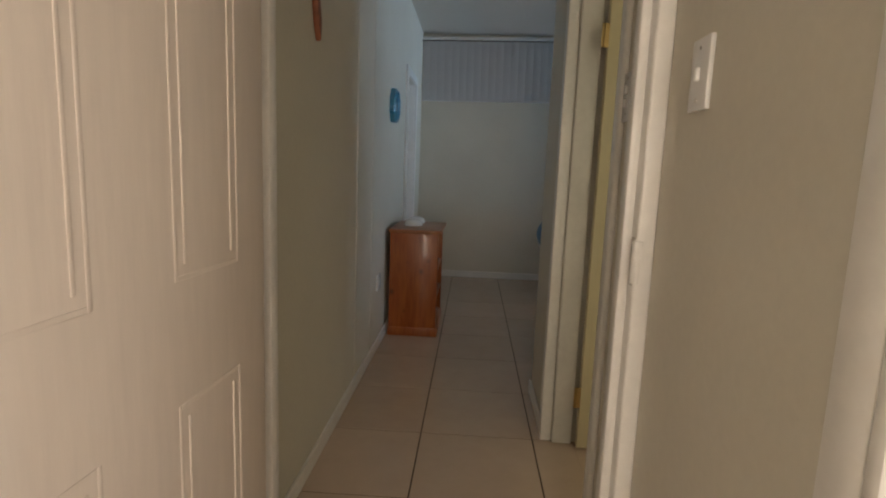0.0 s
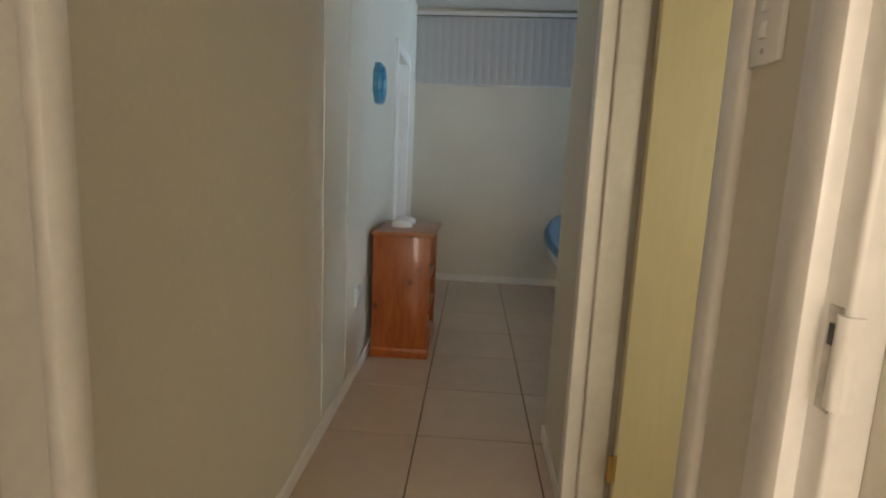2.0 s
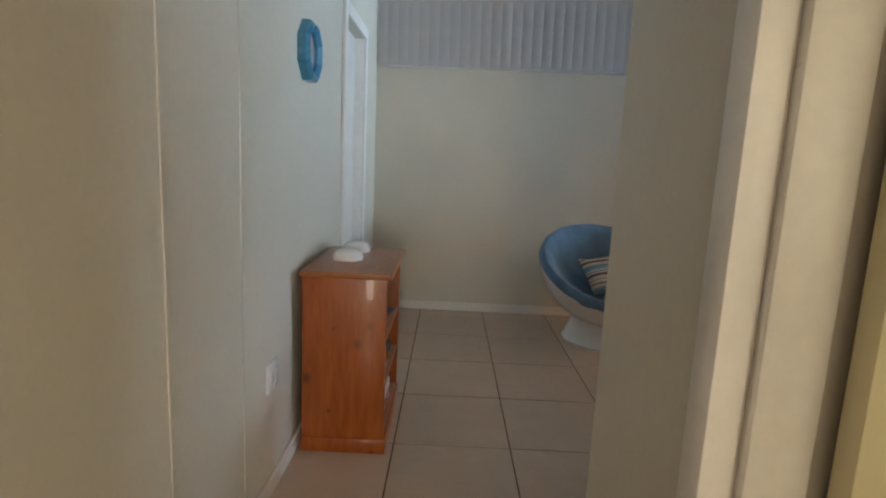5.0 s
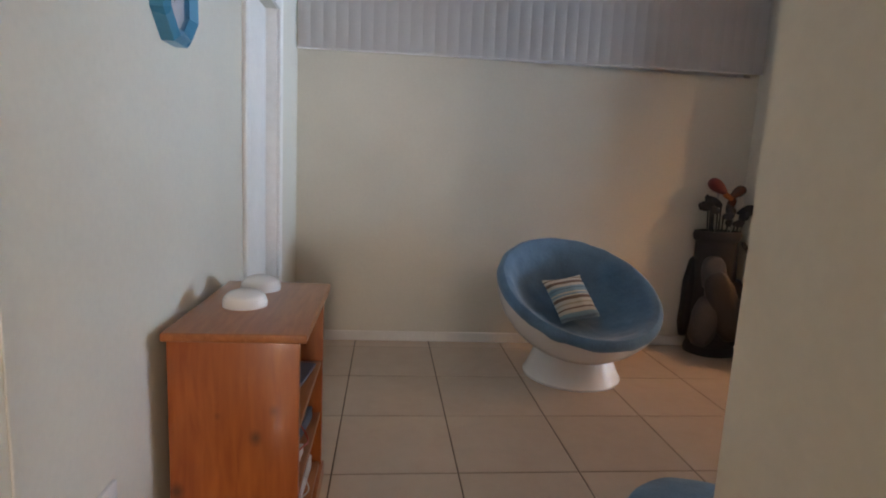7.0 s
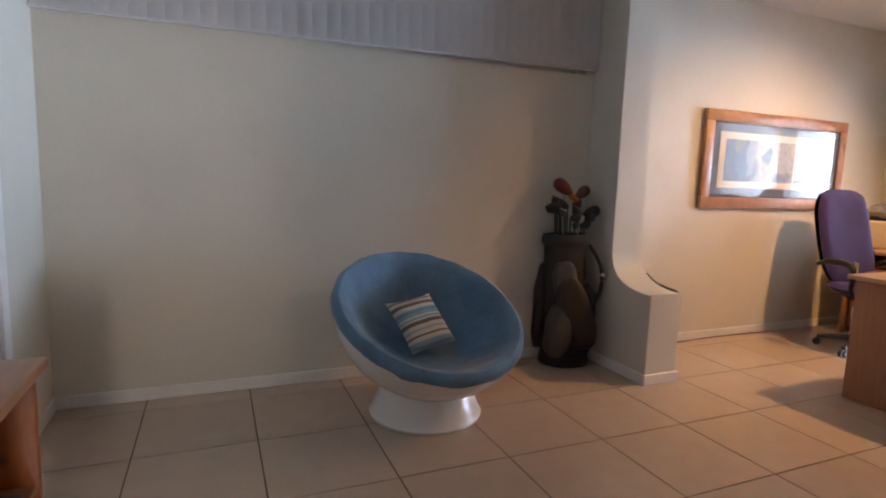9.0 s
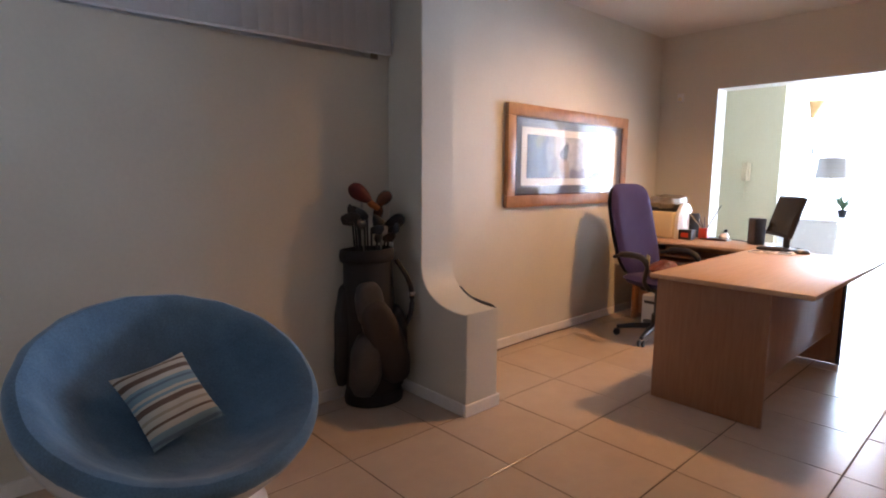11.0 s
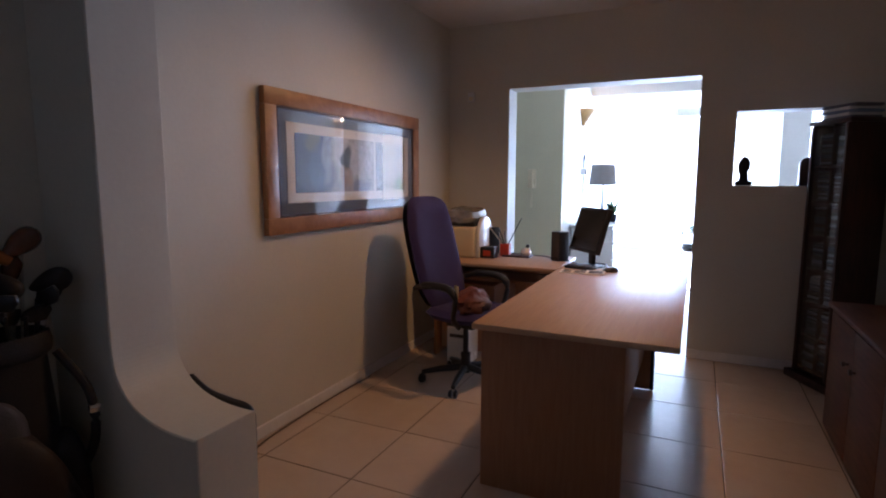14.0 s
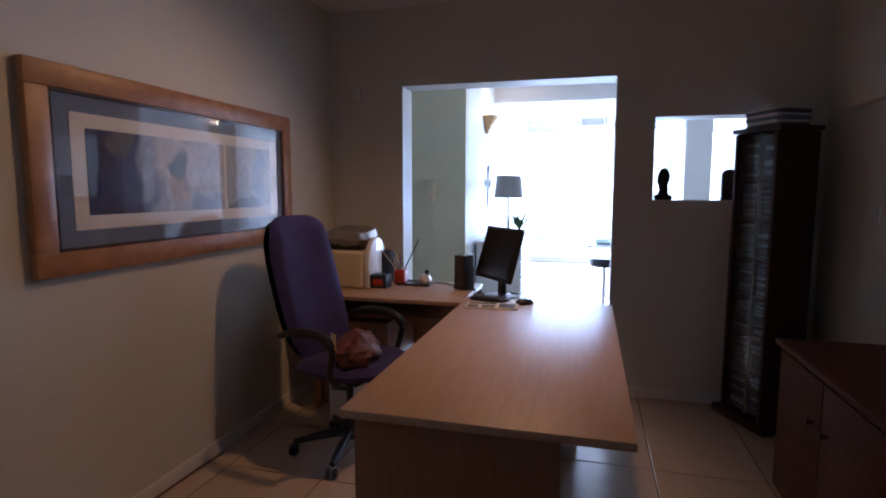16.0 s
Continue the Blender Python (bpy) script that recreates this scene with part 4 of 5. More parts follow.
def wood_club(x, y, z, mat, label, turn, size, tip=None):
    club = tube([(x * 0.7, y * 0.7, 0.72), (x, y, z)], 0.006, 8)
    part("shaft", club, STEEL, gb)
    b2 = bmesh.new()
    bmesh.ops.create_uvsphere(b2, u_segments=20, v_segments=14, radius=1)
    for v in b2.verts:
        k = 1 + 0.45 * v.co.x
        v.co = Vector((v.co.x * size[0], v.co.y * size[1] * k, v.co.z * size[2] * k))
    b2.transform(pose(x, y, z + 0.02, *turn))
    part("club_head", b2, mat, gb, label)
    if tip:
        b3 = lathe([(0, -0.05), (0.015, -0.05), (0.021, 0.0), (0.017, 0.015), (0, 0.02)], 16)
        b3.transform(pose(x + tip[0], y, z + tip[1], 0, -55, 0))
        part("cover_cuff", b3, ORANGE, gb, "orange and yellow cover cuff")


wood_club(-0.060, 0.0, 1.135, RED_COVER, "red and black padded headcover", (0, 215, 10), (0.082, 0.042, 0.040), (0.055, -0.030))
wood_club(0.068, 0.02, 1.105, CLUB_WOOD, "glossy brown wooden club head", (0, -35, 20), (0.064, 0.036, 0.034))
wood_club(0.040, 0.03, 1.02, CLUB_WOOD, "glossy brown wooden club head", (0, -75, 0), (0.055, 0.026, 0.026))
wood_club(0.13, 0.0, 0.985, BAG_BLACK, "black headcover", (0, -20, -30), (0.060, 0.040, 0.034))
wood_club(0.02, -0.03, 0.99, BAG_BLACK, "black headcover", (0, 60, 0), (0.045, 0.03, 0.03))

# ---- office ----
# large framed watercolour
PX0, PX1, PZ0, PZ1 = 3.705, 5.330, 1.035, 1.772
pc = thing("framed_picture", (PX0, YN, PZ0), "wide oak-framed watercolour with a grey-blue mount", "picture")
w, h, f = PX1 - PX0, PZ1 - PZ0, 0.085
for name, a in (("frame_rail", (0, w, 0, f)), ("frame_rail", (0, w, h - f, h)), ("frame_stile", (0, f, f, h - f)), ("frame_stile", (w - f, w, f, h - f))):
    bm = box(a[0], a[1], -0.038, -0.001, a[2], a[3], 0.006, 2)
    part(name, bm, FRAME_WOOD, pc)
bm = bmesh.new()
for a in ((f, w - f, f, f + 0.012), (f, w - f, h - f - 0.012, h - f), (f, f + 0.012, f + 0.012, h - f - 0.012), (w - f - 0.012, w - f, f + 0.012, h - f - 0.012)):
    add_box(bm, a[0], a[1], -0.034, -0.010, a[2], a[3], 0.002, 1)
part("inner_bead", bm, DARK_WOOD, pc, "thin dark inner bead")
part("mount", box(f, w - f, -0.026, -0.018, f, h - f), MAT_BLUE, pc, "grey-blue mount card")
part("paper", box(f + 0.075, w - f - 0.075, -0.0285, -0.0265, f + 0.072, h - f - 0.072), PAPER, pc, "white paper margin")
part("painting", box(f + 0.135, w - f - 0.545, -0.031, -0.029, f + 0.125, h - f - 0.125), PICTURE, pc, "washed dark blue and brown watercolour")
part("painting", box(w - f - 0.520, w - f - 0.135, -0.031, -0.029, f + 0.125, h - f - 0.125), PICTURE, pc, "washed blue and grey watercolour")
pane = part("glass", box(f + 0.004, w - f - 0.004, -0.036, -0.034, f + 0.004, h - f - 0.004), CLEAR, pc)

# desk with a return along the wall
dk = thing("desk", (0, 0, 0), "large L-shaped desk in pale beech laminate", "desk")
DZ = 0.725
part("desktop", box(3.672, 5.36, 0.199, 1.000, DZ - 0.026, DZ, 0.005, 2), DESK_WOOD, dk)
part("end_panel", box(3.70, 3.722, 0.385, 0.965, 0.004, DZ - 0.026, 0.002), DESK_SHADED, dk)
part("end_panel", box(5.16, 5.182, 0.385, 0.965, 0.004, DZ - 0.026, 0.002), DESK_SHADED, dk)
part("modesty_panel", box(3.722, 5.16, 0.425, 0.445, 0.22, DZ - 0.026, 0.002), DESK_SHADED, dk)
part("return_top", box(5.19, 5.84, 1.0025, 1.93, DZ - 0.026, DZ, 0.005, 2), DESK_WOOD, dk)
part("return_panel", box(5.22, 5.80, 1.905, 1.925, 0.004, DZ - 0.026, 0.002), DESK_SHADED, dk)
part("return_back", box(5.78, 5.80, 1.0, 1.905, 0.30, DZ - 0.026, 0.002), DESK_SHADED, dk)
part("keyboard_tray", box(5.24, 5.60, 1.08, 1.80, 0.595, 0.613, 0.002), DESK_SHADED, dk, "sliding keyboard tray")
part("drawer", box(5.26, 5.76, 1.46, 1.88, 0.06, 0.56, 0.004), DESK_SHADED, dk)
part("foot_rail", box(5.166, 5.176, 0.36, 0.385, 0.0, 0.60, 0.002), BLACK_PLASTIC, dk, "dark metal foot rail")

# office chair
oc = thing("office_chair", (4.80, 1.49, 0), "high-backed office chair in purple-blue cloth with black arms", "office chair", turn=167)
for i in range(5):
    a = radians(72 * i + 20)
    d = Vector((math.cos(a), math.sin(a), 0))
    part("base_leg", tube([d * 0.03 + Vector((0, 0, 0.105)), d * 0.17 + Vector((0, 0, 0.09)), d * 0.285 + Vector((0, 0, 0.068))], [0.024, 0.021, 0.015], 10), BLACK_PLASTIC, oc)
    for s in (-1, 1):
        wheel = lathe([(0, -0.010), (0.020, -0.010), (0.026, -0.004), (0.026, 0.004), (0.020, 0.010), (0, 0.010)], 18)
        wheel.transform(Matrix.Translation(d * 0.285 + Vector((-d.y, d.x, 0)) * 0.016 * s + Vector((0, 0, 0.027))) @ Matrix.Rotation(a, 4, "Z") @ pose(0, 0, 0, 90, 0, 0))
        part("caster", wheel, BLACK_PLASTIC, oc)
part("gas_lift", lathe([(0, 0.07), (0.032, 0.07), (0.032, 0.20), (0.018, 0.205), (0.018, 0.40), (0, 0.40)], 20), BLACK_PLASTIC, oc)
part("mechanism", box(-0.10, 0.10, -0.09, 0.12, 0.385, 0.425, 0.01), BLACK_PLASTIC, oc)


def pad(wide, deep, thick, curve):
    """An upholstered pad in x and y with rounded corners, hollowed a little."""
    bm = bmesh.new()
    for side in (1, -1):
        g = []
        for i in range(17):
            row = []
            for j in range(17):
                u, v = i / 8 - 1, j / 8 - 1
                sq = max(abs(u), abs(v), 1e-6)
                rr = (abs(u) ** 4 + abs(v) ** 4) ** 0.25
                k = sq / rr if rr > 0 else 1
                x, y = u * k * wide / 2, v * k * deep / 2
                edge = max(0.0, 1 - sq ** 6)
                row.append(bm.verts.new((x, y, side * thick / 2 * edge ** 0.5 + curve * (u * u) + curve * 0.6 * v * v)))
            g.append(row)
        for i in range(16):
            for j in range(16):
                bm.faces.new((g[i][j], g[i + 1][j], g[i + 1][j + 1], g[i][j + 1]))
    bmesh.ops.remove_doubles(bm, verts=bm.verts[:], dist=0.001)
    bmesh.ops.recalc_face_normals(bm, faces=bm.faces[:])
    return bm


bm = pad(0.49, 0.47, 0.085, 0.012)
bm.transform(pose(0, 0.03, 0.468))
part("seat", bm, PURPLE_FABRIC, oc)
bm = pad(0.46, 0.76, 0.085, 0.022)
bm.transform(pose(0, -0.268, 0.838, 106, 0, 0) @ pose(0, 0, 0, 0, 180, 0))
part("backrest", bm, PURPLE_FABRIC, oc)
bm = pad(0.44, 0.72, 0.02, 0.022)
bm.transform(pose(0, -0.318, 0.832, 106, 0, 0) @ pose(0, 0, 0, 0, 180, 0))
part("back_shell", bm, BLACK_PLASTIC, oc, "black plastic back shell")
part("back_bar", tube(arc([(0, -0.03, 0.40), (0, -0.22, 0.41), (0, -0.265, 0.50), (0, -0.315, 0.66)], 6), 0.022, 8), BLACK_PLASTIC, oc)
for s in (-1, 1):
    pts = arc([(s * 0.215, 0.10, 0.425), (s * 0.285, 0.11, 0.50), (s * 0.29, 0.13, 0.62), (s * 0.285, 0.06, 0.675), (s * 0.285, -0.10, 0.675), (s * 0.27, -0.20, 0.645)], 7)
    part("armrest", tube(pts, [0.016 + 0.007 * (1 if 14 < i < 30 else 0) for i in range(len(pts))], 10), BLACK_PLASTIC, oc, "curved black armrest")

# leather bag on its seat
bm = bmesh.new()
bmesh.ops.create_uvsphere(bm, u_segments=36, v_segments=20, radius=1)
for v in bm.verts:
    c = v.co.copy()
    z = max(-0.35, c.z)
    r = 1 + 0.22 * noise.noise(c * 1.9) + 0.10 * noise.noise(c * 5.3)
    v.co = Vector((c.x * 0.19 * r, c.y * 0.115 * r, z * 0.085 * r + 0.030))
solid("handbag", bm, LEATHER, (4.76, 1.43, 0.517), "slumped red-brown leather bag lying on the chair", "bag", turn=20)
tag = box(-0.018, 0.018, -0.002, 0.002, -0.075, 0.0, 0.001)
solid("luggage_tag", tag, TAG, (4.494, 1.425, 0.700), "small pale tag hung from the chair arm", "tag", turn=60)

# pale case standing on the tiles under the return
pc_case = thing("computer_case", (5.16, 1.665, 0), "pale grey computer case standing on the floor under the desk", "computer")
part("case", box(-0.085, 0.09, -0.085, 0.085, 0.012, 0.275, 0.006), WHITE_PLASTIC, pc_case)
part("front_panel", box(-0.094, -0.0855, -0.080, 0.080, 0.018, 0.268, 0.004), WHITE_PLASTIC, pc_case)
part("drive_slot", box(-0.0965, -0.0942, -0.060, 0.060, 0.205, 0.230, 0.001), BAG_GREY, pc_case, "dark drive slot")
for fx in (-0.065, 0.07):
    for fy in (-0.065, 0.065):
        part("foot", lathe([(0, 0), (0.012, 0), (0.012, 0.012), (0, 0.012)], 14), BLACK_PLASTIC, pc_case).matrix_local = pose(fx, fy, 0)

# things on the desk
mo = thing("monitor", (5.42, 0.83, DZ), "black flat computer monitor on the desk", "monitor", turn=40)
part("stand_base", lathe([(0, 0), (0.10, 0), (0.10, 0.008), (0.03, 0.018), (0, 0.018)], 32), BLACK_PLASTIC, mo)
part("neck", box(-0.03, 0.03, -0.035, -0.010, 0.012, 0.16, 0.005), BLACK_PLASTIC, mo)
bm = box(-0.185, 0.185, -0.016, 0.016, -0.155, 0.155, 0.006)
bm.transform(pose(0, 0, 0.25, 16, 0, 0))
part("housing", bm, BLACK_PLASTIC, mo)
bm = box(-0.168, 0.168, 0.0165, 0.018, -0.135, 0.138)
bm.transform(pose(0, 0, 0.25, 16, 0, 0))
part("screen", bm, material("dark_screen", (0.012, 0.013, 0.02), 0.18, bump=0), mo, "dark switched-off screen")


def loudspeaker(at, turn):
    sp = thing("loudspeaker", at, "small upright black computer loudspeaker on the desk", "loudspeaker", "loudspeakers on the desk", turn)
    part("cabinet", box(-0.042, 0.042, -0.05, 0.05, 0, 0.215, 0.006), BLACK_PLASTIC, sp)
    part("grille", box(-0.036, 0.036, 0.0505, 0.054, 0.03, 0.205, 0.003), BAG_GREY, sp, "dark grey cloth grille")


loudspeaker((5.60, 1.075, DZ), 60)
loudspeaker((5.74, 1.66, DZ), 60)
kb = thing("keyboard", (5.30, 0.86, DZ), "black computer keyboard among cables", "keyboard", turn=70)
part("case", box(-0.10, 0.10, -0.05, 0.05, 0, 0.018, 0.004), BLACK_PLASTIC, kb)
for i in range(3):
    part("key_row", box(-0.09, 0.09, -0.04 + i * 0.028, -0.018 + i * 0.028, 0.018, 0.023, 0.002), BAG_GREY, kb)
solid("mouse", oval([(0, 0), (0.032, 0), (0.034, 0.012), (0.024, 0.028), (0, 0.034)], 0.95, 1.5, 24, 0), BLACK_PLASTIC, (5.25, 0.66, DZ), "black computer mouse on the desk", "mouse", turn=40)
for i, pts in enumerate(([(5.55, 1.05, 0.73), (5.48, 0.98, 0.745), (5.40, 0.97, 0.73), (5.36, 0.90, 0.75), (5.28, 0.93, 0.732)],
                         [(5.52, 0.80, 0.732), (5.46, 0.72, 0.738), (5.36, 0.70, 0.73), (5.27, 0.68, 0.735)],
                         [(5.62, 1.12, 0.731), (5.72, 1.22, 0.733), (5.76, 1.36, 0.731), (5.80, 1.52, 0.731)])):
    solid("cable", tube(arc(pts, 8), 0.0045, 6), BLACK_PLASTIC, (0, 0, 0), "black cable lying on the desk", "cable")
nw = thing("newspaper", (5.14, 0.82, DZ), "folded printed newspaper lying on the desk", "newspaper", turn=4)
part("sheets", box(-0.075, 0.075, -0.14, 0.14, 0, 0.007, 0.002), PAPER, nw)
for y0, y1, x0, x1 in ((-0.125, -0.04, -0.06, 0.05), (-0.02, 0.05, -0.06, 0.0), (-0.02, 0.125, 0.02, 0.06), (0.07, 0.125, -0.06, 0.0)):
    part("print", box(x0, x1, y0, y1, 0.0071, 0.0076), INK, nw, "dark printed picture")

pr = thing("printer", (5.60, 1.83, DZ), "cream desktop printer with a raised paper tray", "printer", turn=-90)
part("body", box(-0.15, 0.14, -0.17, 0.17, 0, 0.235, 0.02, 3), CREAM_PLASTIC, pr)
bm = prism([(-0.15, 0.0)] + [(0.15 * math.cos(a) * -1, 0.16 + 0.15 * math.sin(a)) for a in (math.pi * i / 12 for i in range(13))] + [(0.15, 0.0)], 0.03, 0.006)
bm.transform(pose(0, 0, 0, 0, 0, 90) @ Matrix.Translation((0, -0.175, 0)))
part("end_cap", bm, WHITE_PLASTIC, pr, "rounded white end cap")
part("lid", box(-0.12, 0.12, -0.12, 0.14, 0.235, 0.275, 0.015, 3), BLACK_PLASTIC, pr, "dark glossy lid")
bm = pad(0.30, 0.31, 0.11, 0.0)
for v in bm.verts:
    v.co += Vector((noise.noise(v.co * 14), noise.noise(v.co * 14 + Vector((4, 0, 0))), noise.noise(v.co * 17))) * 0.014
bm.transform(pose(0, 0, 0.315, 4, 3, 0))
part("plastic_cover", bm, material("crumpled_silver_film", (0.35, 0.33, 0.31), 0.22, 0.6, grain=(20, 0.3), bump=0.6, bump_scale=25), pr, "crumpled silvery dust cover")
part("output_slot", box(-0.155, -0.149, -0.12, 0.12, 0.06, 0.11, 0.002), BLACK_PLASTIC, pr)

cup = thing("pen_holder", (5.68, 1.52, DZ), "red pen holder full of pens on the desk", "pen holder")
part("cup", box(-0.036, 0.036, -0.036, 0.036, 0, 0.095, 0.004), RED_PLASTIC, cup)
random.seed(5)
for i, (dx, dy, l, m) in enumerate(((0.01, -0.045, 0.30, BLACK_PLASTIC), (0.0, 0.02, 0.17, BLACK_PLASTIC), (-0.015, 0.03, 0.16, BAG_GREY), (0.02, 0.01, 0.15, MAT_BLUE), (-0.01, 0.05, 0.20, CREAM_PLASTIC))):
    part("pen", tube([(dx * 0.3, dy * 0.3, 0.08), (dx * 2.4, dy * 2.6, 0.08 + l * 0.72)], 0.0042, 6), m, cup)
og = thing("desk_organiser", (5.52, 1.60, DZ), "black desk organiser with small boxes", "desk organiser")
part("box", box(-0.05, 0.05, -0.055, 0.055, 0, 0.085, 0.004), BLACK_PLASTIC, og)
part("label", box(-0.0525, -0.0505, -0.03, 0.03, 0.02, 0.06), RED_PLASTIC, og, "small red label")
solid("tray", box(-0.07, 0.07, -0.11, 0.11, 0, 0.012, 0.004), DARK_WOOD, (5.68, 1.42, DZ), "flat dark red tray on the desk", "tray")
fg = thing("ornament_figure", (5.70, 1.36, DZ + 0.0125), "small white seated dog ornament with a dark head", "ornament")
bm = oval([(0, 0), (0.035, 0), (0.042, 0.02), (0.03, 0.05), (0, 0.058)], 1.2, 0.9, 20, 0.004)
part("body", bm, WHITE_PLASTIC, fg)
part("head", merge(bmesh.new(), oval([(0, -0.016), (0.013, -0.010), (0.016, 0.0), (0.012, 0.012), (0, 0.016)], 1, 1, 14, 0), pose(0.005, -0.01, 0.068)), BLACK_PLASTIC, fg)

# cables on the floor and round the stub wall
solid("power_cable", tube(arc([(2.960, 1.56, 0.012), (3.10, 1.72, 0.010), (3.25, 1.95, 0.010), (3.55, 2.075, 0.010), (3.95, 2.10, 0.014), (4.3, 2.11, 0.010), (4.6, 2.10, 0.008)], 10), 0.0045, 8),
      CABLE, (0, 0, 0), "brown power cable running along the foot of the wall", "cable")
solid("power_cable", tube(arc([(2.946, 1.80, 0.610), (2.950, 1.72, 0.565), (2.949, 1.62, 0.550), (2.950, 1.53, 0.535), (2.949, 1.515, 0.46), (2.946, 1.52, 0.30), (2.949, 1.54, 0.16), (2.950, 1.56, 0.02)], 10), 0.015, 8),
      BLACK_PLASTIC, (0, 0, 0), "thick black cable hanging down the stub wall", "cable")

# motion sensor and ceiling downlight
ms = thing("motion_sensor", (XE, 1.93, 2.0), "small white motion sensor on the wall", "sensor")
part("body", box(-0.035, 0, -0.028, 0.028, -0.04, 0.04, 0.008), WHITE_PLASTIC, ms)
part("lens", box(-0.041, -0.034, -0.018, 0.018, -0.03, 0.0, 0.004), CREAM_PLASTIC, ms)
dl = thing("downlight", (4.75, 0.5, H - 0.03), "small round white ceiling downlight", "ceiling light")
part("trim_ring", lathe([(0.042, 0.0), (0.058, 0.004), (0.060, 0.029), (0.046, 0.029), (0.042, 0.0)], 32), WHITE_PLASTIC, dl)

# tall compact disc rack in the corner
cd = thing("disc_rack", (5.766, -0.663, 0), "tall dark wooden rack filled with compact discs", "disc rack", turn=118)
# local x is the depth towards the room, local y runs across
RW, RD, RH = 0.30, 0.26, 1.66
part("plinth", box(-RD / 2, RD / 2 + 0.035, -RW / 2 - 0.05, RW / 2 + 0.05, 0, 0.05, 0.006), DARK_WOOD, cd)
part("side_panel", box(-RD / 2, RD / 2, -RW / 2, -RW / 2 + 0.018, 0.05, RH, 0.003), DARK_WOOD, cd)
part("side_panel", box(-RD / 2, RD / 2, RW / 2 - 0.018, RW / 2, 0.05, RH, 0.003), DARK_WOOD, cd)
part("back_panel", box(-RD / 2, -RD / 2 + 0.008, -RW / 2 + 0.018, RW / 2 - 0.018, 0.05, RH), DARK_WOOD, cd)
part("top_board", box(-RD / 2 - 0.005, RD / 2 + 0.02, -RW / 2 - 0.02, RW / 2 + 0.02, RH, RH + 0.025, 0.004), DARK_WOOD, cd)
part("door_stile", box(RD / 2, RD / 2 + 0.014, -RW / 2, -RW / 2 + 0.022, 0.06, RH - 0.005, 0.003), DARK_WOOD, cd)
part("door_stile", box(RD / 2, RD / 2 + 0.014, RW / 2 - 0.022, RW / 2, 0.06, RH - 0.005, 0.003), DARK_WOOD, cd)
part("centre_panel", box(-RD / 2 + 0.008, RD / 2 - 0.02, -0.006, 0.006, 0.05, RH), DARK_WOOD, cd)
shelf_z = [0.09, 0.31, 0.53, 0.75, 0.97, 1.19, 1.41]
for z in shelf_z:
    part("shelf", box(-RD / 2 + 0.008, RD / 2 - 0.012, -RW / 2 + 0.018, RW / 2 - 0.018, z - 0.012, z), DARK_WOOD, cd)
part("door_glass", box(RD / 2 + 0.004, RD / 2 + 0.007, -RW / 2 + 0.04, RW / 2 - 0.04, 0.08, RH - 0.02), CLEAR, cd)
random.seed(21)
case_mesh = {}
m_cd = cd.matrix_world.copy()
for z in shelf_z:
    for side in (-1, 1):
        fill = random.choice((14, 16, 17, 15))
        for i in range(fill):
            key = random.randrange(len(CD_MATS))
            if key not in case_mesh:
                d = bpy.data.meshes.new("disc_case")
                b2 = box(-0.062, 0.062, -0.060, 0.060, 0, 0.0104)
                b2.to_mesh(d)
                b2.free()
                d.materials.append(CD_MATS[key])
                case_mesh[key] = d
            ob = tagged(new("disc_case", case_mesh[key]), "compact disc case lying in the dark rack", "disc case", "discs in the rack")
            ob.matrix_world = m_cd @ pose(0.03 + random.uniform(-0.012, 0.004), side * 0.068 + random.uniform(-0.003, 0.003), z + 0.0005 + i * 0.0117)
for i in range(5):
    bk = thing("book", (5.76 + random.uniform(-0.01, 0.01), -0.655, RH + 0.0255 + i * 0.018), "thin book in a stack on the disc rack", "book", "books on the disc rack", 118 + random.uniform(-6, 6))
    part("cover", box(-0.09, 0.09, -0.13, 0.13 - 0.03 * (i % 2), 0, 0.0172, 0.002), (INK, PAPER, MAT_BLUE, PAPER, INK)[i], bk)

# low cabinet along the south wall
cb = thing("low_cabinet", (3.55, YS + 0.02, 0), "low red-brown wooden cabinet with doors along the wall", "cabinet")
CW, CDp, CH = 1.36, 0.475, 0.705
part("body", box(0, CW, 0, CDp - 0.02, 0.05, CH - 0.025, 0.003), CAB_WOOD, cb)
part("plinth", box(0.02, CW - 0.02, 0.01, CDp - 0.05, 0, 0.05), DARK_WOOD, cb)
part("top_board", box(-0.015, CW + 0.02, 0, CDp + 0.012, CH - 0.025, CH, 0.006, 3), CAB_WOOD, cb)
for i in range(3):
    x0 = 0.012 + i * (CW - 0.024) / 3
    dr = part("door", box(x0 + 0.003, x0 + (CW - 0.024) / 3 - 0.003, CDp - 0.02, CDp - 0.002, 0.065, CH - 0.04, 0.003), CAB_WOOD, cb)
    kn = lathe([(0, 0), (0.006, 0), (0.006, 0.010), (0.013, 0.016), (0.011, 0.026), (0, 0.029)], 18)
    kn.transform(pose(x0 + (0.06 if i % 2 == 0 else 0.38), CDp - 0.002, 0.50, -90, 0, 0))
    part("knob", kn, DARK_WOOD, dr, "small dark wooden knob")

# white box seat near the sitting corner
wb = thing("storage_box", (2.82, -0.62, 0), "plain white storage box standing on the tiles", "storage box")
part("body", box(-0.29, 0.30, -0.31, 0.32, 0, 0.39, 0.006), GLOSS_WHITE, wb)
part("lid", box(-0.30, 0.31, -0.32, 0.33, 0.39, 0.417, 0.006), GLOSS_WHITE, wb)

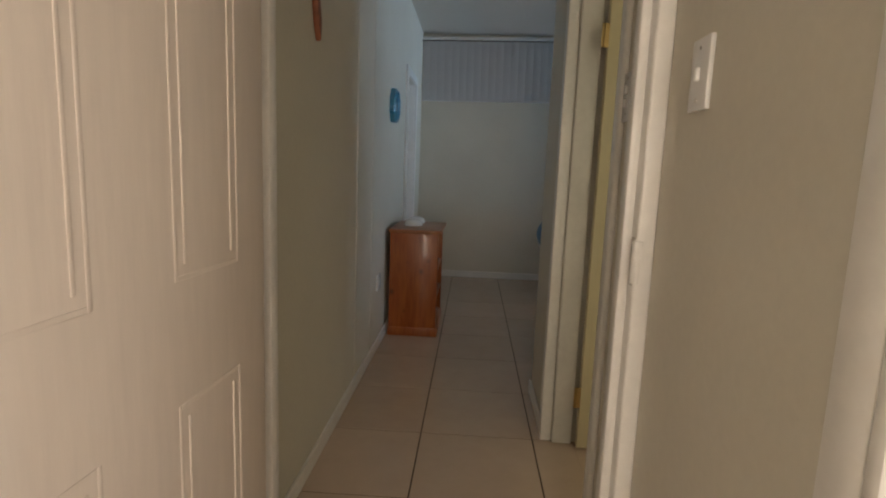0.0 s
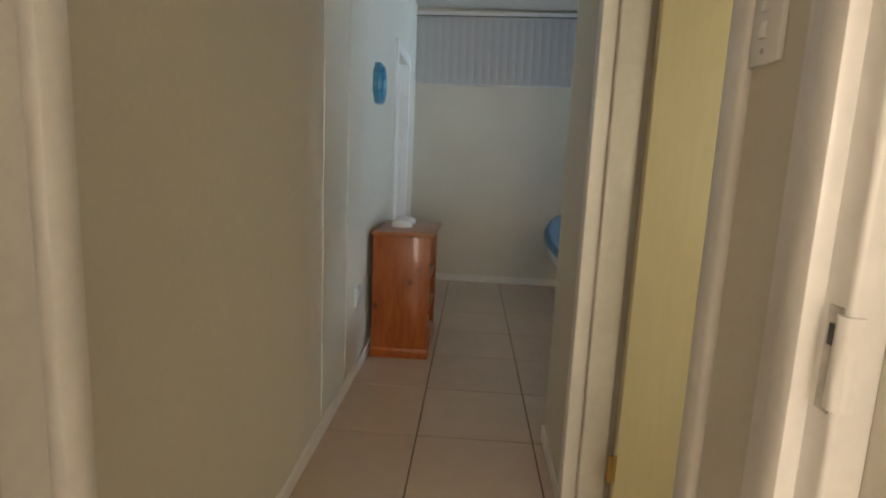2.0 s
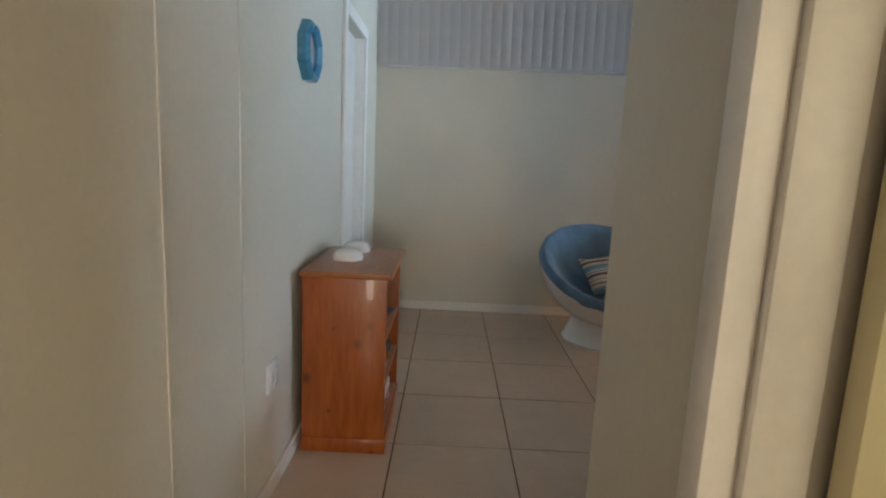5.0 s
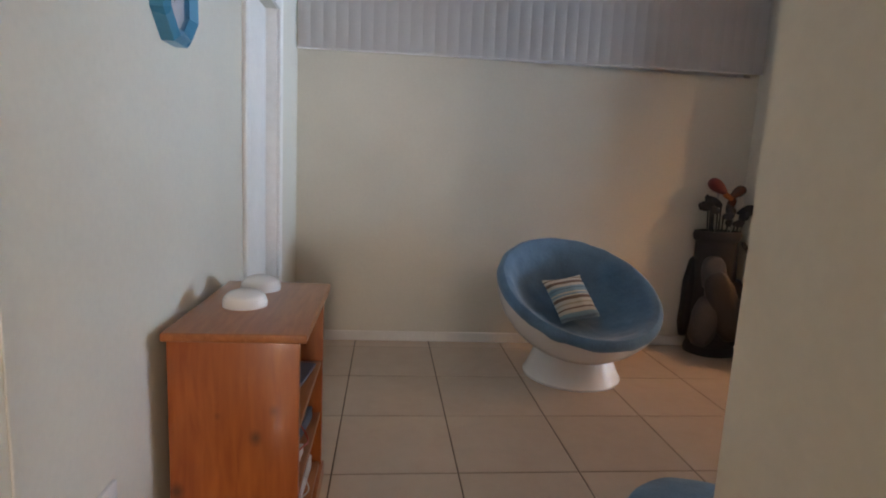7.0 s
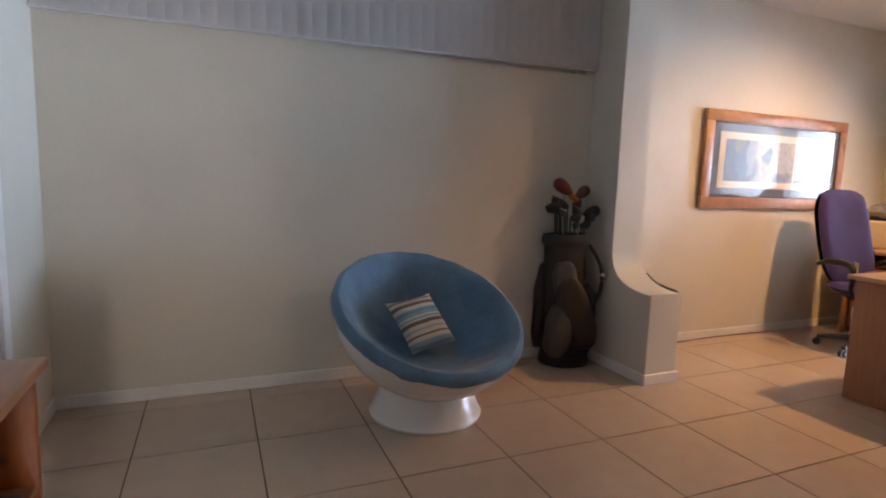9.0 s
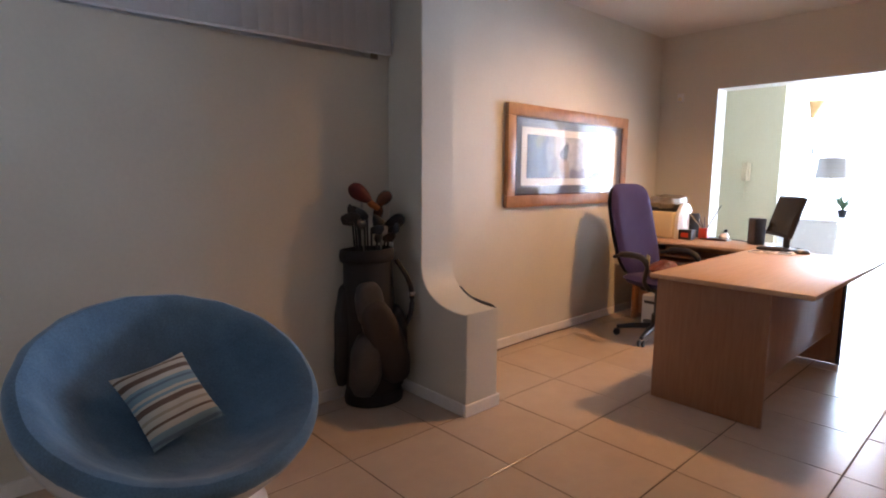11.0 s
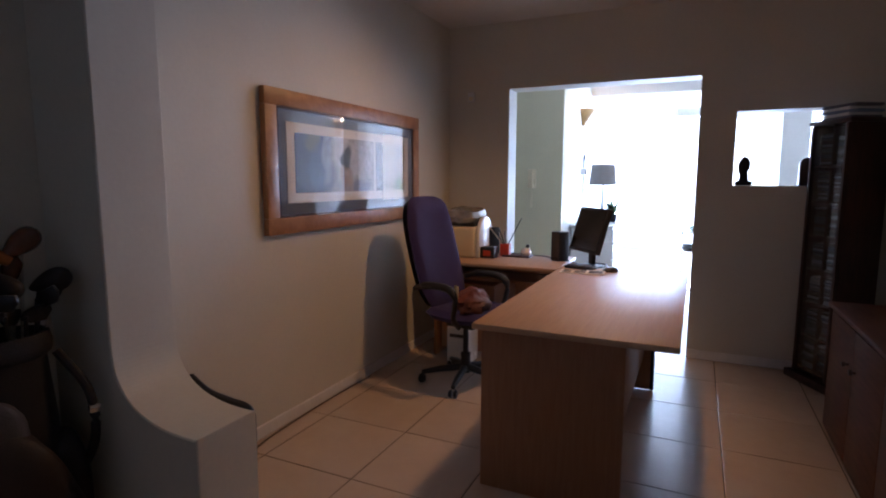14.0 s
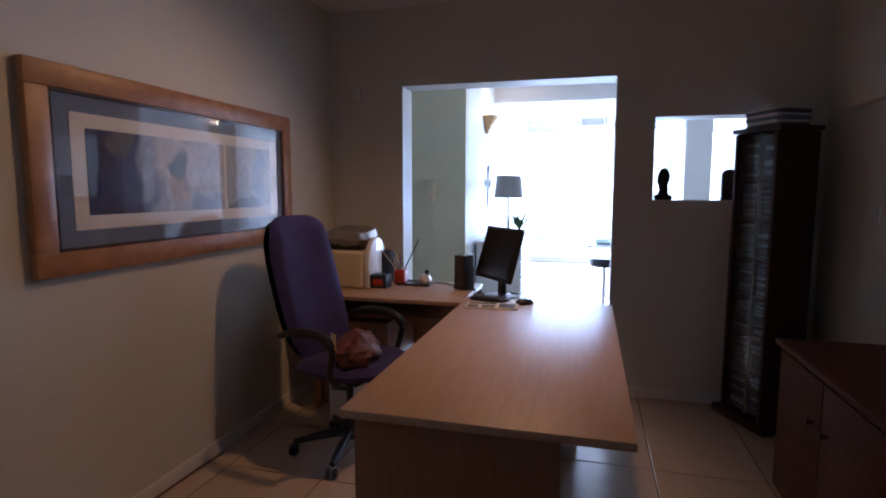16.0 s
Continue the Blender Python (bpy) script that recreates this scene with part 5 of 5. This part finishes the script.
# ornaments on the sill of the hatch
fig = prism([(-0.055, 0), (0.055, 0), (0.055, 0.030), (0.030, 0.035), (0.026, 0.075), (0.040, 0.110), (0.036, 0.160), (0.020, 0.195), (-0.004, 0.205), (-0.026, 0.190),
             (-0.040, 0.150), (-0.034, 0.115), (-0.022, 0.095), (-0.030, 0.065), (-0.026, 0.035), (-0.055, 0.030)], 0.05, 0.010)
fig.transform(pose(0, 0, 0, 0, 0, 90))
solid("statuette", fig, BRONZE, (XE + 0.11, -0.115, 1.2805), "dark bronze statuette on the hatch sill", "statuette")
clk = thing("mantel_clock", (XE + 0.10, -0.49, 1.2805), "small dark arched mantel clock on the hatch sill", "clock")
bm = prism([(-0.045, 0), (0.045, 0)] + [(0.045 * math.cos(a), 0.145 + 0.045 * math.sin(a)) for a in (math.pi * i / 10 for i in range(11))], 0.05, 0.003)
bm.transform(pose(0, 0, 0, 0, 0, 90))
part("case", bm, DARK_WOOD, clk)

# ---- bright room ----
ic = thing("intercom", (7.5, 1.83, 1.33), "cream intercom handset with a hanging cord on the wall", "intercom")
part("base", box(-0.03, 0, -0.045, 0.045, -0.10, 0.10, 0.008), CREAM_PLASTIC, ic)
part("handset", tube(arc([(-0.045, -0.012, 0.10), (-0.060, -0.012, 0.0), (-0.045, -0.012, -0.10)], 6), [0.020] * 3 + [0.014] * 7 + [0.020] * 3, 12), CREAM_PLASTIC, ic)
part("cord", tube([(-0.02 + 0.008 * math.cos(i * 1.3), 0.0 + 0.008 * math.sin(i * 1.3), -0.10 - i * 0.0045) for i in range(48)], 0.003, 6), CREAM_PLASTIC, ic, "coiled cream cord")

sc = thing("wall_light", (8.5, 1.5, 1.975), "stepped ochre plaster wall light glowing upward", "wall light")
bm = bmesh.new()
for i in range(4):
    r = 0.045 + 0.035 * i
    b2 = lathe([(0, 0.05 * i), (r * 0.8, 0.05 * i), (r, 0.05 * i + 0.05), (0, 0.05 * i + 0.05)] if i < 3 else [(0, 0.15), (r * 0.85, 0.15), (r, 0.19), (r - 0.012, 0.19), (r * 0.75, 0.16), (0, 0.155)], 24)
    bmesh.ops.bisect_plane(b2, geom=b2.verts[:] + b2.edges[:] + b2.faces[:], plane_co=(0, -0.001, 0), plane_no=(0, 1, 0), clear_outer=True)
    merge(bm, b2)
part("shell", bm, SCONCE, sc)

copy_thing(sc, pose(9.2, -1.4, 2.06, 0, 0, 180))

ih = thing("iron_hanging", (8.58, 1.5, 1.39), "black wrought iron wall hanging", "wall hanging")
part("upright", tube([(0, -0.02, -0.24), (0, -0.02, 0.22)], 0.009, 8), IRON, ih)
part("cup", box(-0.04, 0.04, -0.07, 0.0, -0.01, 0.07, 0.008), CHROME, ih, "small silvery cup")
part("scroll", tube(arc([(0, -0.02, 0.20), (0.04, -0.02, 0.24), (0.06, -0.02, 0.19), (0.03, -0.02, 0.17)], 6), 0.006, 6), IRON, ih)

ct = thing("side_cabinet", (8.25, 1.22, 0), "white drawer cabinet against the white wall", "cabinet")
part("body", box(-0.35, 0.40, -0.20, 0.25, 0.06, 0.78, 0.004), WHITE_PLASTIC, ct)
part("top_board", box(-0.37, 0.42, -0.22, 0.27, 0.78, 0.81, 0.004), WHITE_PLASTIC, ct)
part("plinth", box(-0.33, 0.38, -0.18, 0.23, 0, 0.06), GLOSS_WHITE, ct)
for i in range(4):
    dr = part("drawer", box(-0.34, 0.39, -0.217, -0.20, 0.08 + i * 0.175, 0.24 + i * 0.175, 0.003), WHITE_PLASTIC, ct)
    part("handle", tube([(-0.05, -0.235, 0.17 + i * 0.175), (0.10, -0.235, 0.17 + i * 0.175)], 0.006, 8), STEEL, dr, "steel bar handle")
tl = thing("table_lamp", (8.25, 1.19, 0.81), "table lamp with a grey drum shade and silver branches", "table lamp")
part("foot", lathe([(0, 0), (0.075, 0), (0.07, 0.015), (0.02, 0.03), (0.014, 0.10), (0.026, 0.16), (0.013, 0.26), (0.012, 0.45), (0, 0.45)], 28), CHROME, tl)
for s in (-1, 1):
    part("branch", tube(arc([(0, 0, 0.32), (s * 0.05, s * 0.03, 0.31), (s * 0.095, s * 0.05, 0.36), (s * 0.095, s * 0.05, 0.42)], 6), 0.006, 8), CHROME, tl)
part("shade", lathe([(0.157, 0.450), (0.132, 0.685), (0.129, 0.685), (0.154, 0.450), (0.157, 0.450)], 40), SHADE, tl, "grey linen drum shade")
pl = thing("potted_plant", (8.52, 1.10, 0.81), "small dark-leaved plant in a pot on the cabinet", "plant")
part("pot", lathe([(0, 0), (0.04, 0), (0.055, 0.09), (0.05, 0.09), (0.045, 0.075), (0, 0.075)], 20), IRON, pl)
random.seed(8)
for i in range(34):
    a, l = random.uniform(0, 6.28), random.uniform(0.14, 0.31)
    d = Vector((math.cos(a) * 0.6, math.sin(a) * 0.6, 1)).normalized()
    b2 = bmesh.new()
    w = Vector((-math.sin(a), math.cos(a), 0)) * random.uniform(0.010, 0.020)
    o = Vector((0, 0, 0.07))
    vs = [b2.verts.new(o), b2.verts.new(o + d * l * 0.5 + w), b2.verts.new(o + d * l + Vector((math.cos(a), math.sin(a), -0.3)) * 0.04), b2.verts.new(o + d * l * 0.5 - w)]
    b2.faces.new(vs)
    bmesh.ops.solidify(b2, geom=b2.faces[:], thickness=0.0015)
    part("leaf", b2, LEAF, pl)

pj = thing("projector", (9.7, 0.33, H), "white projector hung from the ceiling on two rods", "projector")
for s in (-1, 1):
    part("rod", tube([(0, s * 0.17, -0.40), (0, s * 0.17, 0.0)], 0.010, 8), STEEL, pj)
part("case", box(-0.16, 0.16, -0.15, 0.15, -0.43, -0.32, 0.02, 3), WHITE_PLASTIC, pj)
part("bracket", box(-0.03, 0.03, -0.19, 0.19, -0.38, -0.36, 0.004), STEEL, pj)

rt = thing("side_table", (9.9, 0.12, 0), "pale side table with a green cloth on top", "table")
part("tabletop", box(-0.28, 0.28, -0.30, 0.24, 0.60, 0.625, 0.004), WHITE_PLASTIC, rt)
for x in (-0.25, 0.25):
    for y in (-0.27, 0.21):
        part("leg", tube([(x, y, 0), (x, y, 0.60)], 0.014, 8), CHROME, rt)
cl = solid("cushion", pad(0.34, 0.34, 0.07, 0.0), PALE_CLOTH, (9.9, 0.10, 0.662), "pale green folded cloth on the side table", "cushion")
ac = thing("round_stool", (8.9, 0.15, 0), "dark stool with a round padded seat and back", "stool")
part("pole", tube([(0, 0, 0.02), (0, 0, 0.46)], 0.025, 12), CHROME, ac)
part("base", lathe([(0, 0), (0.19, 0), (0.19, 0.012), (0.03, 0.03), (0, 0.03)], 32), CHROME, ac)
part("seat", lathe([(0, 0.46), (0.15, 0.46), (0.17, 0.49), (0.165, 0.53), (0.14, 0.555), (0, 0.56)], 36), BLACK_PLASTIC, ac)
bm = pad(0.28, 0.22, 0.05, 0.02)
bm.transform(pose(0.0, -0.17, 0.82, 90, 0, 0))
part("backrest", bm, BLACK_PLASTIC, ac)
part("back_post", tube([(0, -0.10, 0.50), (0, -0.19, 0.60), (0, -0.195, 0.82)], 0.012, 8), CHROME, ac)

sd = tagged(new("window_1"), "white framed sliding glass door full of daylight", "window", kind="structure")
sd.matrix_world = pose(12.62, 0, 0)
for y in (-1.2, 0.15, 1.455):
    part("mullion", box(-0.02, 0.03, y, y + 0.045, 0, 2.05, 0.004), WHITE_PLASTIC, sd)
part("head", box(-0.02, 0.03, -1.2, 1.5, 2.0, 2.05, 0.004), WHITE_PLASTIC, sd)
part("handle", box(-0.05, -0.02, 0.14, 0.16, 0.95, 1.15, 0.004), STEEL, sd, "dark metal pull handle")

hw = tagged(new("window_2"), "long high window hidden behind the blind", "window", kind="structure")
hw.matrix_world = pose(0, YN + 0.07, 0)
for x in (-0.32, 0.66, 1.64, 2.58):
    part("mullion", box(x, x + 0.04, 0, 0.05, 1.90, 2.50, 0.003), WHITE_PLASTIC, hw)
# unseen opaque pane, added so no sky shines between the slats
part("pane", box(-0.28, 2.58, 0.020, 0.028, 1.94, 2.46), BOWL_WHITE, hw, "opaque pane added behind the blind to block sky light")
for z in (1.90, 2.46):
    part("window_rail", box(-0.28, 2.58, 0.002, 0.048, z, z + 0.04, 0.003), WHITE_PLASTIC, hw)

# ---- floor tiles ----
bm = box(X0, XE, YS, YN, -0.12, -0.003)
add_box(bm, X0, 2.6, -5.8, YS, -0.12, -0.003)
add_box(bm, XE, 12.75, -1.4, YN, -0.12, -0.003)
floor = structure("floor", bm, GROUT, "beige tiled floor with dark brown joints", "floor")
P, G, EDGE = 0.5, 0.0028, 0.0022
shared = {}


def tile(ix, iy, x0, x1, y0, y1, into=None):
    a, b, c, d = max(ix * P + G, x0), min((ix + 1) * P - G, x1), max(iy * P + G, y0), min((iy + 1) * P - G, y1)
    if b - a < 0.02 or d - c < 0.02:
        return
    w, l = round(b - a, 4), round(d - c, 4)
    if into is not None:
        add_box(into, a, b, c, d, -0.003, 0.0)
        return
    if (w, l) not in shared:
        mesh = bpy.data.meshes.new("tile")
        v = [(sx * w / 2, sy * l / 2, -0.003) for sx, sy in ((-1, -1), (1, -1), (1, 1), (-1, 1))]
        v += [(sx * w / 2, sy * l / 2, -0.0012) for sx, sy in ((-1, -1), (1, -1), (1, 1), (-1, 1))]
        v += [(sx * (w / 2 - EDGE), sy * (l / 2 - EDGE), 0) for sx, sy in ((-1, -1), (1, -1), (1, 1), (-1, 1))]
        faces = [(8, 9, 10, 11)] + [(i + o, (i + 1) % 4 + o, (i + 1) % 4 + o + 4, i + o + 4) for o in (0, 4) for i in range(4)]
        mesh.from_pydata(v, [], faces)
        mesh.shade_flat()
        mesh.materials.append(TILE)
        shared[(w, l)] = mesh
    ob = new("tile", shared[(w, l)])
    ob.parent = floor
    ob.matrix_local = pose((a + b) / 2, (c + d) / 2, random.uniform(-0.0003, 0.0003), random.uniform(-0.03, 0.03), random.uniform(-0.03, 0.03), 0)


random.seed(2)
for ix in range(-1, 12):
    for iy in range(-2, 5):
        tile(ix, iy, X0, XE, YS, YN)
for ix in range(-1, 2):
    for iy in range(-12, -1):
        tile(ix, iy, X0, XC + 0.13 if iy < -3 else XC, -5.8, YS)
rest = bmesh.new()
for ix in range(1, 6):
    for iy in range(-7, -2):
        tile(ix, iy, XC + 0.13, 2.6, -3.3, YS - 0.14, rest)
for ix in range(11, 26):
    for iy in range(-7, 5):
        tile(ix, iy, XE, 12.6, -1.4, YN, rest)
far = part("far_tiles", rest, TILE, floor, smooth=False)
tagged(far, kind="stuff")
